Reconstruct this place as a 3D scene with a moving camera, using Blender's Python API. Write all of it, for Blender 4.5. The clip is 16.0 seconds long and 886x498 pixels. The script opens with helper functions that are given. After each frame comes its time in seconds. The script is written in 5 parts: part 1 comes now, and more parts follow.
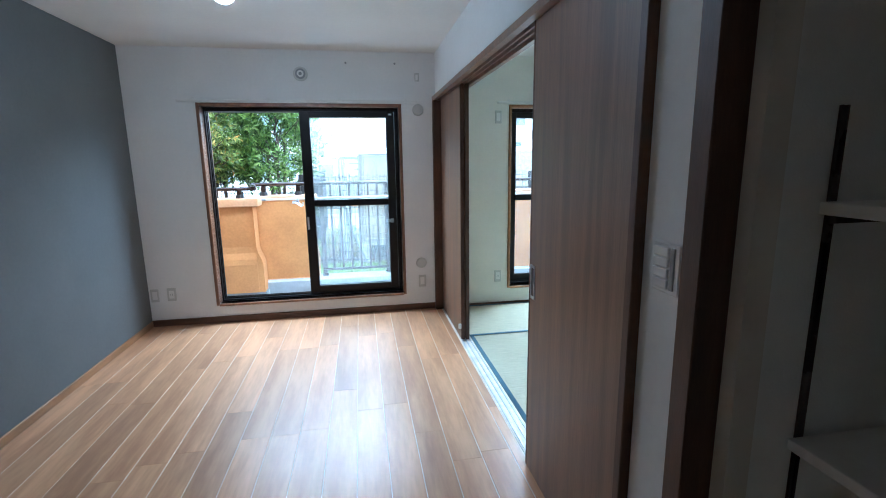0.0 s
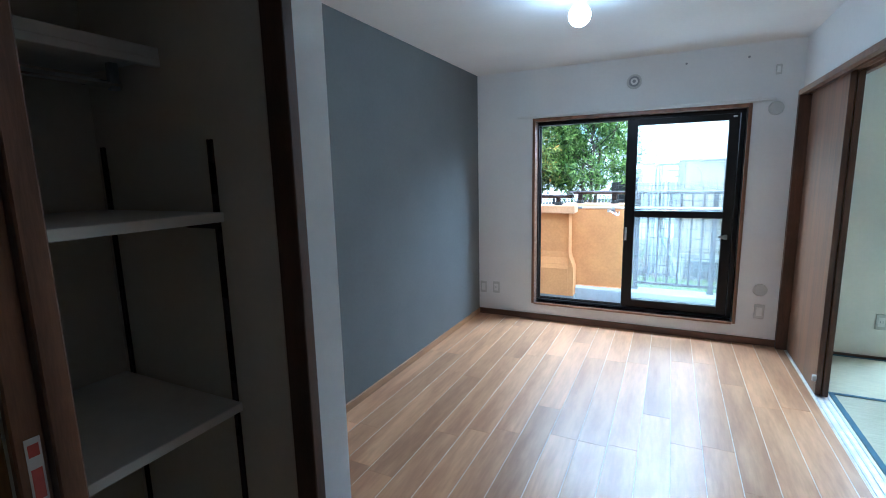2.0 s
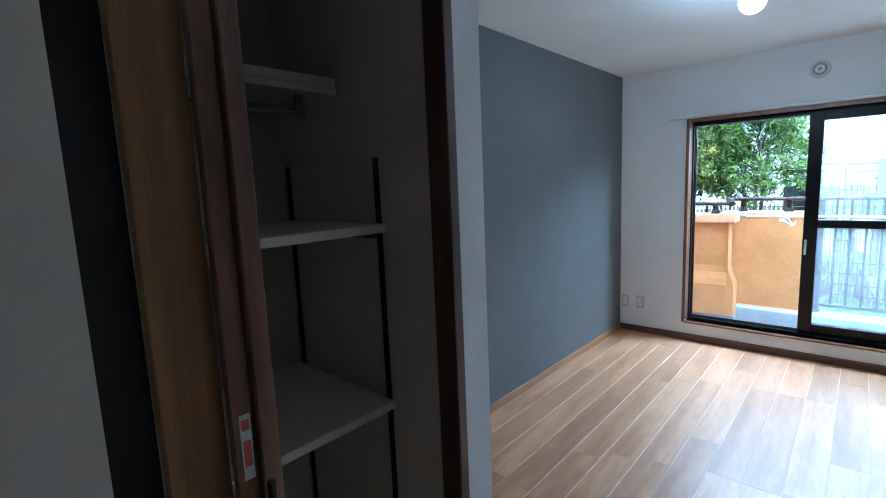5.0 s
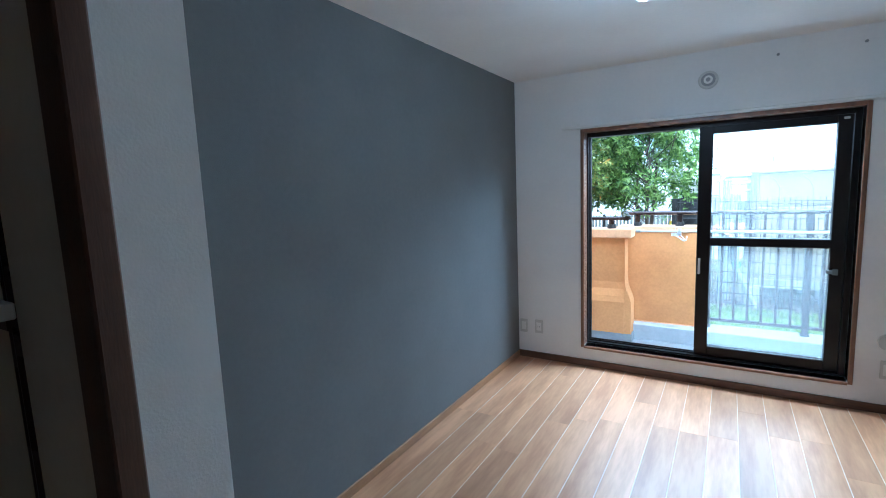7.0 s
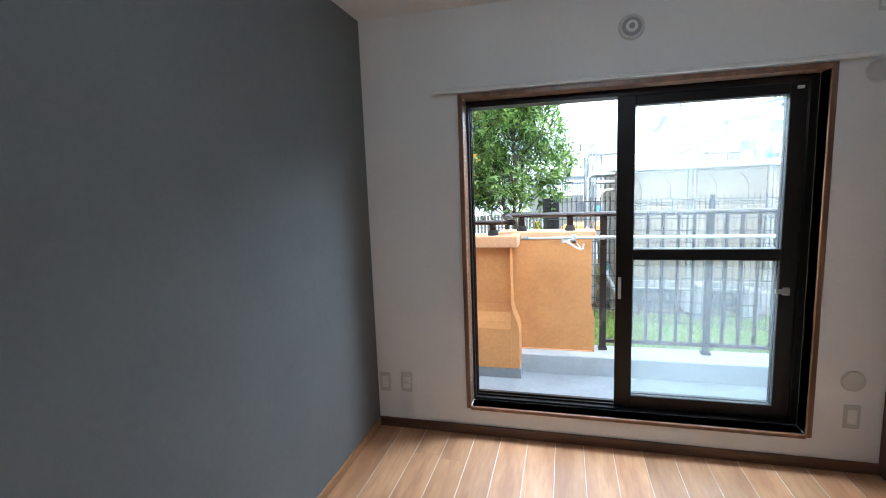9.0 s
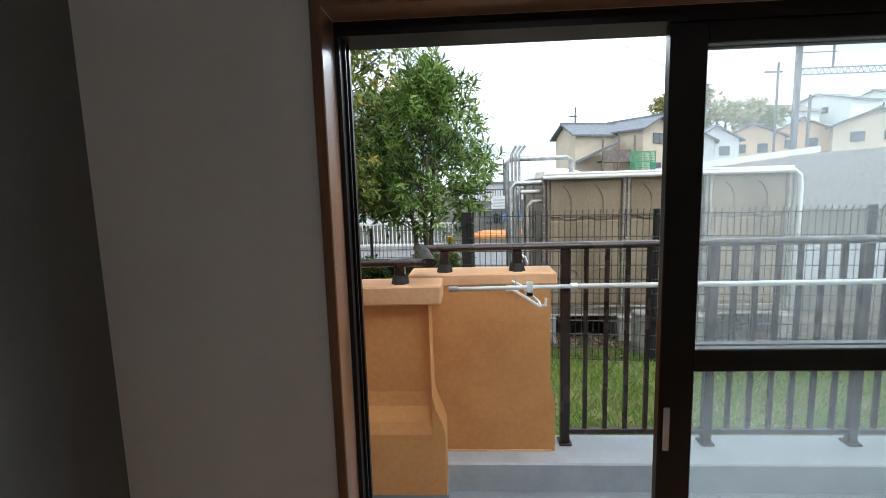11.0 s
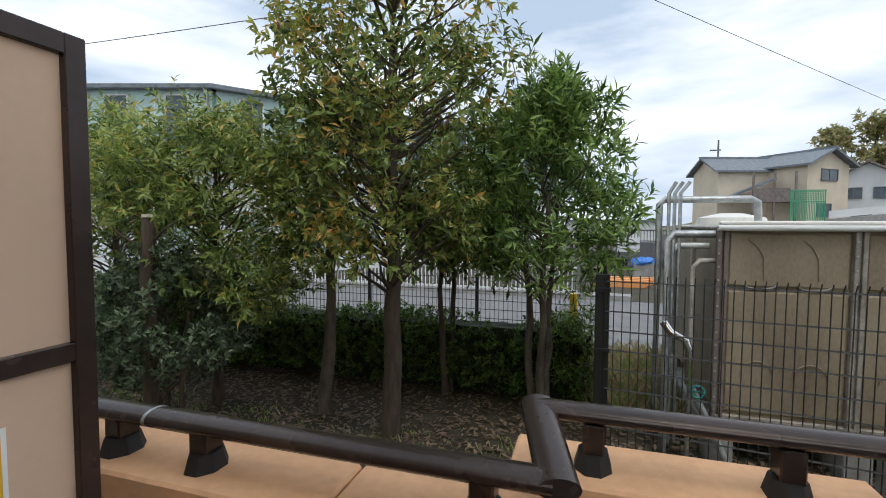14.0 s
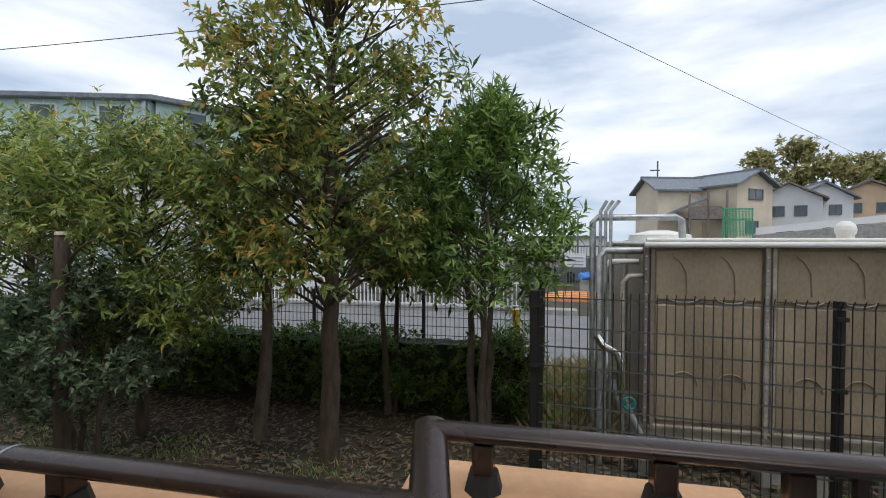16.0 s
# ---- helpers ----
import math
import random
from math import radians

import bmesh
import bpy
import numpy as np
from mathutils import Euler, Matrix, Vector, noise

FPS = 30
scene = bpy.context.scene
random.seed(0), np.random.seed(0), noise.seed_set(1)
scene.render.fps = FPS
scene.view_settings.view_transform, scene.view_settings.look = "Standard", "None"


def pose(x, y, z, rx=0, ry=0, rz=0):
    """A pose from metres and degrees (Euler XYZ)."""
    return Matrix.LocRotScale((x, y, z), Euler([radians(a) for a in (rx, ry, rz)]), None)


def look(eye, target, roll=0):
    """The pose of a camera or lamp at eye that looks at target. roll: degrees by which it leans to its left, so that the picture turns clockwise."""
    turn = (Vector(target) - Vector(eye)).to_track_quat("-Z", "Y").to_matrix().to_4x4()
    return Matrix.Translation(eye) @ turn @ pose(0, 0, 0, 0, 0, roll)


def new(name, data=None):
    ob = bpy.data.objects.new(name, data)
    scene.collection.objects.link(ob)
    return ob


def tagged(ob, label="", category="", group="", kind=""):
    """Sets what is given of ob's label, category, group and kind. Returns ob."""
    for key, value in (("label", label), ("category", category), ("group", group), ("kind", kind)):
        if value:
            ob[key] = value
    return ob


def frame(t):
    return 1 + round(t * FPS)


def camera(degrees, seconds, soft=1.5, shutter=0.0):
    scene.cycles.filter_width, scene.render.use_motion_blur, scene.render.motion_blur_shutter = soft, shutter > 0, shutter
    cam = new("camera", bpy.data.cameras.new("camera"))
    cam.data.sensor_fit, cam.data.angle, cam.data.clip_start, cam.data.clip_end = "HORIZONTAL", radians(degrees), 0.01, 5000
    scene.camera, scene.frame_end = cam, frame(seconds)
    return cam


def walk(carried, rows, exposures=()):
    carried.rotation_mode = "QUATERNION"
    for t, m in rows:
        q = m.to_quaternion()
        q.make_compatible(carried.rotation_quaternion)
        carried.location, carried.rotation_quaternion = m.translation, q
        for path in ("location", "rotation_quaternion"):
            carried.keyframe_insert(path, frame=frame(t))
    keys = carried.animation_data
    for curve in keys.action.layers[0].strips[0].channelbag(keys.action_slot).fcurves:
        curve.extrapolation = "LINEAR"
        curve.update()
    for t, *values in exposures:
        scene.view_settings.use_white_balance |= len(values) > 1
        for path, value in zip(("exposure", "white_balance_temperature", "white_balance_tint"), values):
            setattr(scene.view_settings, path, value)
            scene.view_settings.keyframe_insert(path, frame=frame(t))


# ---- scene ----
cam = camera(87.4, 16.0, soft=1.0)
PATH = [
    (0, (1.906, -4.402, 1.436), (2.245, -2.466, 1.065), -0.8),
    (0.5, (1.892, -4.39, 1.452), (2.049, -2.431, 1.078), -0.1),
    (1, (1.857, -4.397, 1.451), (1.796, -2.431, 1.09), 0.2),
    (1.5, (1.804, -4.416, 1.467), (1.325, -2.506, 1.116), -0.7),
    (2, (1.764, -4.442, 1.469), (0.893, -2.67, 1.146), -1.3),
    (2.5, (1.737, -4.474, 1.47), (0.75, -2.761, 1.166), -0.6),
    (3, (1.72, -4.502, 1.474), (0.567, -2.893, 1.184), -0.6),
    (3.5, (1.724, -4.517, 1.472), (0.432, -3.015, 1.202), -0.7),
    (5.8, (1.714, -4.359, 1.497), (0.387, -2.888, 1.224), -2.8),
    (6, (1.685, -4.291, 1.502), (0.404, -2.779, 1.234), -3.0),
    (6.5, (1.624, -4.081, 1.516), (0.49, -2.454, 1.256), -2.6),
    (7, (1.589, -3.816, 1.519), (0.543, -2.13, 1.268), -2.3),
    (7.5, (1.475, -3.573, 1.5), (0.489, -1.851, 1.252), -1.9),
    (8, (1.346, -3.283, 1.499), (0.489, -1.494, 1.241), -2.4),
    (8.5, (1.252, -2.921, 1.496), (0.568, -1.058, 1.242), -2.7),
    (9, (1.119, -2.545, 1.466), (0.612, -0.629, 1.199), -2.1),
    (11.5, (0.901, -0.691, 1.549), (0.805, 1.291, 1.299), -1.7),
    (12, (0.91, -0.311, 1.569), (0.796, 1.672, 1.337), -1.5),
    (12.5, (0.86, -0.031, 1.574), (0.634, 1.943, 1.352), -0.8),
    (13, (0.781, 0.168, 1.609), (0.462, 2.134, 1.422), -0.6),
    (13.5, (0.749, 0.276, 1.644), (0.283, 2.214, 1.487), 0.1),
    (14, (0.739, 0.322, 1.648), (0.149, 2.23, 1.538), 0.3),
    (14.5, (0.749, 0.34, 1.64), (0.102, 2.23, 1.554), 0.2),
    (15, (0.789, 0.361, 1.64), (0.155, 2.257, 1.573), 0.0),
    (15.5, (0.828, 0.371, 1.644), (0.275, 2.293, 1.596), 0.0),
    (16, (0.891, 0.372, 1.658), (0.486, 2.33, 1.619), 0.2),
]
EXPOSURES = [(0.0, 2.1, 4900, 1), (3.5, 2.2, 4600, -1), (6.0, 2.25, 4550, -1), (7.0, 2.1, 4650, 0), (8.0, 1.95, 5050, 4), (9.0, 1.8, 5600, 6), (11.3, 0.3, 6400, 9), (12.5, 0.15, 6450, 9), (13.5, -0.25, 6500, 10), (16.0, -0.45, 6500, 12)]
walk(cam, [(t, look(eye, target, roll)) for t, eye, target, roll in PATH], EXPOSURES)

# ---- world and sun: bright overcast spring day ----
world = bpy.data.worlds.new("overcast_sky")
scene.world = world
world.use_nodes = True
wt = world.node_tree
wt.nodes.clear()
w_out = wt.nodes.new("ShaderNodeOutputWorld")
w_bg = wt.nodes.new("ShaderNodeBackground")
w_sky = wt.nodes.new("ShaderNodeTexSky")
w_sky.sky_type = "NISHITA"
w_sky.sun_disc = False
w_sky.sun_elevation, w_sky.sun_rotation = radians(67), radians(149)
w_sky.air_density, w_sky.dust_density = 1.0, 2.0
w_co = wt.nodes.new("ShaderNodeTexCoord")
w_map = wt.nodes.new("ShaderNodeMapping")
w_map.inputs["Scale"].default_value = (1.6, 1.6, 6.0)
w_n = wt.nodes.new("ShaderNodeTexNoise")
w_n.inputs["Scale"].default_value, w_n.inputs["Detail"].default_value = 1.5, 7
w_n.inputs["Roughness"].default_value = 0.52
w_ramp = wt.nodes.new("ShaderNodeValToRGB")
w_ramp.color_ramp.elements[0].position, w_ramp.color_ramp.elements[0].color = 0.36, (6.9, 8.6, 10.8, 1)
w_ramp.color_ramp.elements[1].position, w_ramp.color_ramp.elements[1].color = 0.62, (14.5, 15.3, 16.2, 1)
w_mix = wt.nodes.new("ShaderNodeMixRGB")
w_mix.inputs["Fac"].default_value = 0.86
wt.links.new(w_co.outputs["Generated"], w_map.inputs["Vector"])
wt.links.new(w_map.outputs["Vector"], w_n.inputs["Vector"])
wt.links.new(w_n.outputs["Fac"], w_ramp.inputs["Fac"])
wt.links.new(w_sky.outputs["Color"], w_mix.inputs["Color1"])
wt.links.new(w_ramp.outputs["Color"], w_mix.inputs["Color2"])
wt.links.new(w_mix.outputs["Color"], w_bg.inputs["Color"])
w_bg.inputs["Strength"].default_value = 0.11
wt.links.new(w_bg.outputs["Background"], w_out.inputs["Surface"])

sun_data = bpy.data.lights.new("sun", "SUN")
sun_data.energy, sun_data.angle, sun_data.color = 1.5, radians(20), (1.0, 0.97, 0.92)
sun = new("sun", sun_data)
sun.matrix_world = look((3, -2, 14), (0, 3, 0))


# the sky's light that comes in under the heads of the two balcony windows
for lx in (1.43, 4.2):
    sky_data = bpy.data.lights.new("sky_light", "AREA")
    sky_data.shape, sky_data.size, sky_data.size_y = "RECTANGLE", 1.7, 0.7
    sky_data.energy, sky_data.color = 38.0 if lx < 3 else 42.0, (0.84, 0.93, 1.0)
    sky_lamp = new("sky_light", sky_data)
    sky_lamp.matrix_world = look((lx, 0.62, 2.36), (lx, -2.4, 1.15))

# ---- materials ----
def material(name, base, rough=0.6, metal=0.0, vary=0.12, scale=8.0, bump=0.0, bump_scale=60.0, stretch=(1, 1, 1),
             second=None, random_hue=0.0, spec=0.5, coat=0.0, fine=40.0, island=False):
    """A surface with large and small variation of its colour and a fine relief."""
    m = bpy.data.materials.new(name)
    m.use_nodes = True
    t = m.node_tree
    b = t.nodes["Principled BSDF"]
    b.inputs["Metallic"].default_value = metal
    b.inputs["Specular IOR Level"].default_value = spec
    b.inputs["Coat Weight"].default_value = coat
    b.inputs["Coat Roughness"].default_value = 0.32
    co = t.nodes.new("ShaderNodeTexCoord")
    mp = t.nodes.new("ShaderNodeMapping")
    mp.inputs["Scale"].default_value = stretch
    t.links.new(co.outputs["Object"], mp.inputs["Vector"])
    info = t.nodes.new("ShaderNodeNewGeometry" if island else "ShaderNodeObjectInfo")
    rnd = info.outputs["Random Per Island" if island else "Random"]
    shift = t.nodes.new("ShaderNodeVectorMath")
    shift.operation = "MULTIPLY_ADD"
    if random_hue:
        comb = t.nodes.new("ShaderNodeCombineXYZ")
        for k in range(3):
            t.links.new(rnd, comb.inputs[k])
        t.links.new(comb.outputs[0], shift.inputs[0])
        shift.inputs[1].default_value = (37, 53, 71)
        t.links.new(mp.outputs["Vector"], shift.inputs[2])
        vec = shift.outputs[0]
    else:
        vec = mp.outputs["Vector"]
    big = t.nodes.new("ShaderNodeTexNoise")
    big.inputs["Scale"].default_value, big.inputs["Detail"].default_value = scale, 5
    t.links.new(vec, big.inputs["Vector"])
    small = t.nodes.new("ShaderNodeTexNoise")
    small.inputs["Scale"].default_value, small.inputs["Detail"].default_value = fine, 3
    t.links.new(vec, small.inputs["Vector"])
    add = t.nodes.new("ShaderNodeMath")
    add.operation = "MULTIPLY_ADD"
    add.inputs[1].default_value = 0.4
    t.links.new(small.outputs["Fac"], add.inputs[0])
    t.links.new(big.outputs["Fac"], add.inputs[2])
    ramp = t.nodes.new("ShaderNodeValToRGB")
    c2 = second or tuple(c * (1 - 2 * vary) for c in base)
    e = ramp.color_ramp.elements
    e[0].position, e[0].color = 0.52, (*c2, 1)
    e[1].position, e[1].color = 0.88, (*(min(1, c * (1 + vary)) for c in base), 1)
    t.links.new(add.outputs[0], ramp.inputs["Fac"])
    col = ramp.outputs["Color"]
    if random_hue:
        hsv = t.nodes.new("ShaderNodeHueSaturation")
        mr = t.nodes.new("ShaderNodeMapRange")
        mr.inputs["To Min"].default_value, mr.inputs["To Max"].default_value = 1 - random_hue, 1 + random_hue
        t.links.new(rnd, mr.inputs["Value"])
        t.links.new(mr.outputs["Result"], hsv.inputs["Value"])
        t.links.new(col, hsv.inputs["Color"])
        col = hsv.outputs["Color"]
    t.links.new(col, b.inputs["Base Color"])
    rr = t.nodes.new("ShaderNodeMapRange")
    rr.inputs["To Min"].default_value, rr.inputs["To Max"].default_value = max(0.02, rough * 0.8), min(1, rough * 1.2)
    t.links.new(big.outputs["Fac"], rr.inputs["Value"])
    t.links.new(rr.outputs["Result"], b.inputs["Roughness"])
    if bump:
        bn = t.nodes.new("ShaderNodeTexNoise")
        bn.inputs["Scale"].default_value, bn.inputs["Detail"].default_value = bump_scale, 3
        t.links.new(vec, bn.inputs["Vector"])
        bp = t.nodes.new("ShaderNodeBump")
        bp.inputs["Strength"].default_value, bp.inputs["Distance"].default_value = bump, 0.004
        t.links.new(bn.outputs["Fac"], bp.inputs["Height"])
        t.links.new(bp.outputs["Normal"], b.inputs["Normal"])
    return m


def leafy(name, dark, light, accent=None, share=0.0):
    """Leaves: every leaf takes its own colour between dark and light; a share of them is of the accent colour."""
    m = bpy.data.materials.new(name)
    m.use_nodes = True
    t = m.node_tree
    b = t.nodes["Principled BSDF"]
    b.inputs["Roughness"].default_value = 0.42
    g = t.nodes.new("ShaderNodeNewGeometry")
    ramp = t.nodes.new("ShaderNodeValToRGB")
    e = ramp.color_ramp.elements
    e[0].position, e[0].color = 0.0, (*dark, 1)
    e[1].position, e[1].color = 1.0 - share, (*light, 1)
    if accent:
        x = ramp.color_ramp.elements.new(min(0.999, 1.0 - share + 0.03))
        x.color = (*accent, 1)
    t.links.new(g.outputs["Random Per Island"], ramp.inputs["Fac"])
    t.links.new(ramp.outputs["Color"], b.inputs["Base Color"])
    tr = t.nodes.new("ShaderNodeBsdfTranslucent")
    t.links.new(ramp.outputs["Color"], tr.inputs["Color"])
    mix = t.nodes.new("ShaderNodeMixShader")
    mix.inputs[0].default_value = 0.36
    t.links.new(b.outputs[0], mix.inputs[1])
    t.links.new(tr.outputs[0], mix.inputs[2])
    t.links.new(mix.outputs[0], t.nodes["Material Output"].inputs["Surface"])
    return m


def glassy(name, tint, haze):
    """Window glass: clear, with a share of whitish translucent haze mixed in."""
    m = bpy.data.materials.new(name)
    m.use_nodes = True
    t = m.node_tree
    b = t.nodes["Principled BSDF"]
    b.inputs["Base Color"].default_value = (*tint, 1)
    b.inputs["Roughness"].default_value = 0.02
    b.inputs["Transmission Weight"].default_value = 1.0
    b.inputs["IOR"].default_value = 1.05
    tl = t.nodes.new("ShaderNodeBsdfTranslucent")
    tl.inputs["Color"].default_value = (0.9, 0.93, 0.95, 1)
    mix = t.nodes.new("ShaderNodeMixShader")
    mix.inputs[0].default_value = haze
    t.links.new(b.outputs[0], mix.inputs[1])
    t.links.new(tl.outputs[0], mix.inputs[2])
    t.links.new(mix.outputs[0], t.nodes["Material Output"].inputs["Surface"])
    return m


def glowing(name, colour, strength):
    m = bpy.data.materials.new(name)
    m.use_nodes = True
    b = m.node_tree.nodes["Principled BSDF"]
    b.inputs["Base Color"].default_value = (0.9, 0.9, 0.9, 1)
    b.inputs["Emission Color"].default_value = (*colour, 1)
    b.inputs["Emission Strength"].default_value = strength
    return m


WALLPAPER = material("white_wallpaper", (0.84, 0.84, 0.83), 0.85, vary=0.02, scale=2, bump=0.2, bump_scale=200)
CREAM = material("cream_wallpaper", (0.84, 0.82, 0.76), 0.85, vary=0.02, scale=2, bump=0.3, bump_scale=160)
CEILING = material("ceiling_paper", (0.84, 0.83, 0.81), 0.9, vary=0.02, scale=2, bump=0.3, bump_scale=140)
GREY_PAPER = material("grey_accent_wallpaper", (0.150, 0.156, 0.153), 0.8, vary=0.05, scale=3, bump=0.4, bump_scale=220)
CLOSET_WALL = material("closet_board", (0.70, 0.64, 0.54), 0.8, vary=0.03, scale=3, bump=0.1)
PLANK = material("cherry_plank", (0.61, 0.335, 0.175), 0.37, vary=0.10, scale=1.8, stretch=(6, 0.8, 1), second=(0.46, 0.225, 0.11),
                 random_hue=0.17, coat=0.22, bump=0.04, bump_scale=40, fine=10)
# pale so that plank gaps show as the bevels' painted window glints
PLANK_EDGE = material("floor_base", (0.86, 0.80, 0.70), 0.4, scale=5)
DARK_WOOD = material("dark_brown_wood", (0.105, 0.048, 0.026), 0.45, vary=0.2, scale=3, stretch=(8, 8, 0.8), bump=0.1)
TRIM_WOOD = material("brown_trim_wood", (0.22, 0.105, 0.055), 0.35, coat=0.5, vary=0.2, scale=3, stretch=(8, 8, 0.8), bump=0.1)
BASE_DARK = material("dark_baseboard_wood", (0.13, 0.062, 0.034), 0.45, vary=0.2, scale=4, stretch=(0.8, 8, 8))
BASE_LIGHT = material("honey_baseboard_wood", (0.36, 0.18, 0.075), 0.45, vary=0.15, scale=4, stretch=(8, 0.8, 8))
DOOR_WOOD = material("walnut_print_door", (0.225, 0.125, 0.075), 0.42, vary=0.14, scale=2.4, stretch=(9, 9, 0.35), second=(0.15, 0.083, 0.05), fine=30)
DOOR_WARM = material("warm_oak_door", (0.36, 0.20, 0.085), 0.42, vary=0.16, scale=2.4, stretch=(9, 9, 0.35), second=(0.25, 0.13, 0.052), fine=30)
BRONZE = material("dark_bronze_aluminium", (0.016, 0.013, 0.012), 0.38, metal=0.35, vary=0.1, scale=6)
RAIL_BROWN = material("brown_coated_aluminium", (0.050, 0.032, 0.026), 0.27, metal=0.3, vary=0.12, scale=6)
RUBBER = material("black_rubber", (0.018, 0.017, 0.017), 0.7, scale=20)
ALU = material("silver_aluminium", (0.72, 0.74, 0.76), 0.4, metal=0.35, vary=0.08, scale=10)
CHROME = material("chrome", (0.8, 0.8, 0.8), 0.12, metal=1.0, vary=0.04)
GALV = material("galvanised_steel", (0.48, 0.50, 0.51), 0.45, metal=0.6, vary=0.15, scale=12)
WHITE_PLASTIC = material("white_plastic", (0.80, 0.80, 0.78), 0.4, vary=0.02)
PLATE_WHITE = material("aged_white_plastic", (0.60, 0.60, 0.58), 0.4, vary=0.02)
GREY_PLASTIC = material("grey_plastic", (0.33, 0.34, 0.35), 0.5, vary=0.05)
TATAMI = material("woven_rush_tatami", (0.50, 0.48, 0.34), 0.75, vary=0.08, scale=3, stretch=(3, 40, 1), bump=0.5, bump_scale=30, fine=30)
TATAMI_EDGE = material("blue_tatami_border", (0.055, 0.13, 0.19), 0.8, vary=0.1)
SHELF = material("white_melamine", (0.80, 0.78, 0.73), 0.5, vary=0.03)
STUCCO = material("orange_stucco", (0.74, 0.36, 0.13), 0.85, vary=0.05, scale=2.5, bump=0.08, bump_scale=120, second=(0.64, 0.29, 0.10))
STUCCO_CAP = material("peach_coping", (0.84, 0.49, 0.27), 0.8, vary=0.07, scale=3, bump=0.2, bump_scale=120, second=(0.72, 0.40, 0.21))
TILE = material("glazed_brown_tile", (0.24, 0.13, 0.07), 0.4, vary=0.10, scale=6, random_hue=0.12)
MORTAR = material("grey_mortar", (0.20, 0.21, 0.22), 0.9, scale=30)
CONCRETE_GREY = material("grey_waterproofing", (0.30, 0.32, 0.34), 0.7, vary=0.08, scale=4, bump=0.1)
CONCRETE = material("weathered_concrete", (0.33, 0.32, 0.30), 0.9, vary=0.14, scale=4, bump=0.3)
CREAM_PANEL = material("beige_partition_board", (0.66, 0.46, 0.32), 0.6, vary=0.03, scale=3)
YELLOW = material("yellow_plastic", (0.85, 0.52, 0.02), 0.5, vary=0.05)
ORANGE_WOOD = material("orange_timber", (0.75, 0.33, 0.12), 0.7, vary=0.1)
BLUE_SHEET = material("blue_tarpaulin", (0.05, 0.22, 0.62), 0.5, vary=0.15)
GREEN_NET = material("green_net", (0.06, 0.42, 0.22), 0.7, vary=0.1)
TANK_SKIN = material("beige_frp_panel", (0.33, 0.27, 0.19), 0.6, vary=0.10, scale=1.6, second=(0.20, 0.155, 0.105), bump=0.1, bump_scale=20, stretch=(1, 1, 0.5))
TANK_RIB = material("dull_steel_rib", (0.40, 0.37, 0.32), 0.5, metal=0.1, vary=0.2, scale=6)
WIRE = material("black_fence_wire", (0.010, 0.010, 0.010), 0.65, vary=0.1)
BARK = material("rough_bark", (0.090, 0.066, 0.048), 0.9, vary=0.3, scale=7, stretch=(3, 3, 0.7), bump=1.0, bump_scale=26, second=(0.055, 0.04, 0.03))
BARK_GREY = material("smooth_grey_bark", (0.13, 0.105, 0.08), 0.9, vary=0.25, scale=6, stretch=(2, 2, 0.8), bump=0.5, bump_scale=30)
SOIL = material("leaf_litter_soil", (0.062, 0.05, 0.033), 0.95, vary=0.3, scale=1.3, second=(0.03, 0.03, 0.015), bump=0.8, bump_scale=14, fine=22)
ASPHALT = material("grey_asphalt", (0.20, 0.20, 0.20), 0.9, vary=0.1, scale=3, bump=0.3)
MINT = material("mint_green_cladding", (0.50, 0.66, 0.62), 0.6, vary=0.05, scale=1)
WHITE_PAINT = material("white_render", (0.74, 0.75, 0.74), 0.7, vary=0.04, scale=1)
CREAM_RENDER = material("cream_render", (0.70, 0.60, 0.46), 0.85, vary=0.05, scale=1)
TAN_RENDER = material("tan_render", (0.66, 0.48, 0.32), 0.85, vary=0.05, scale=1)
ROOF_TILE = material("blue_grey_roof_tile", (0.20, 0.225, 0.25), 0.6, vary=0.15, scale=4, bump=0.4, bump_scale=12)
ROOF_BROWN = material("brown_roof_tile", (0.23, 0.19, 0.17), 0.7, vary=0.15, scale=4)
PANE_FAR = material("dark_window_pane", (0.10, 0.13, 0.15), 0.08, vary=0.1, scale=2)
PANE_PALE = material("pale_curtained_pane", (0.40, 0.50, 0.52), 0.15, vary=0.1, scale=2)
POLE_GREY = material("grey_steel_pole", (0.16, 0.16, 0.17), 0.6, metal=0.2)
GLASS = glassy("window_glass", (0.95, 0.98, 0.97), 0.022)
GLASS_HAZY = glassy("hazy_window_glass", (0.94, 0.98, 0.97), 0.045)
BULB = glowing("lit_bulb", (0.78, 0.89, 1.0), 19.0)
# near-black colour for the shade deep in the hedge
HEDGE_SHADE = material("hedge_inner_shade", (0.022, 0.032, 0.013), 0.9, vary=0.3, scale=8, second=(0.010, 0.014, 0.007), bump=1.0, bump_scale=30)
LEAF_OLD = leafy("evergreen_leaf", (0.04, 0.075, 0.02), (0.33, 0.42, 0.10), (0.55, 0.40, 0.10), 0.07)
LEAF_TOP = leafy("bronze_new_leaf", (0.15, 0.20, 0.045), (0.60, 0.60, 0.15), (0.80, 0.46, 0.12), 0.22)
LEAF_FRESH = leafy("fresh_green_leaf", (0.03, 0.085, 0.017), (0.35, 0.51, 0.125))
LEAF_BUSH = leafy("bush_leaf", (0.025, 0.055, 0.015), (0.30, 0.40, 0.10))
LEAF_GREY = leafy("silvery_leaf", (0.016, 0.036, 0.018), (0.22, 0.30, 0.17))
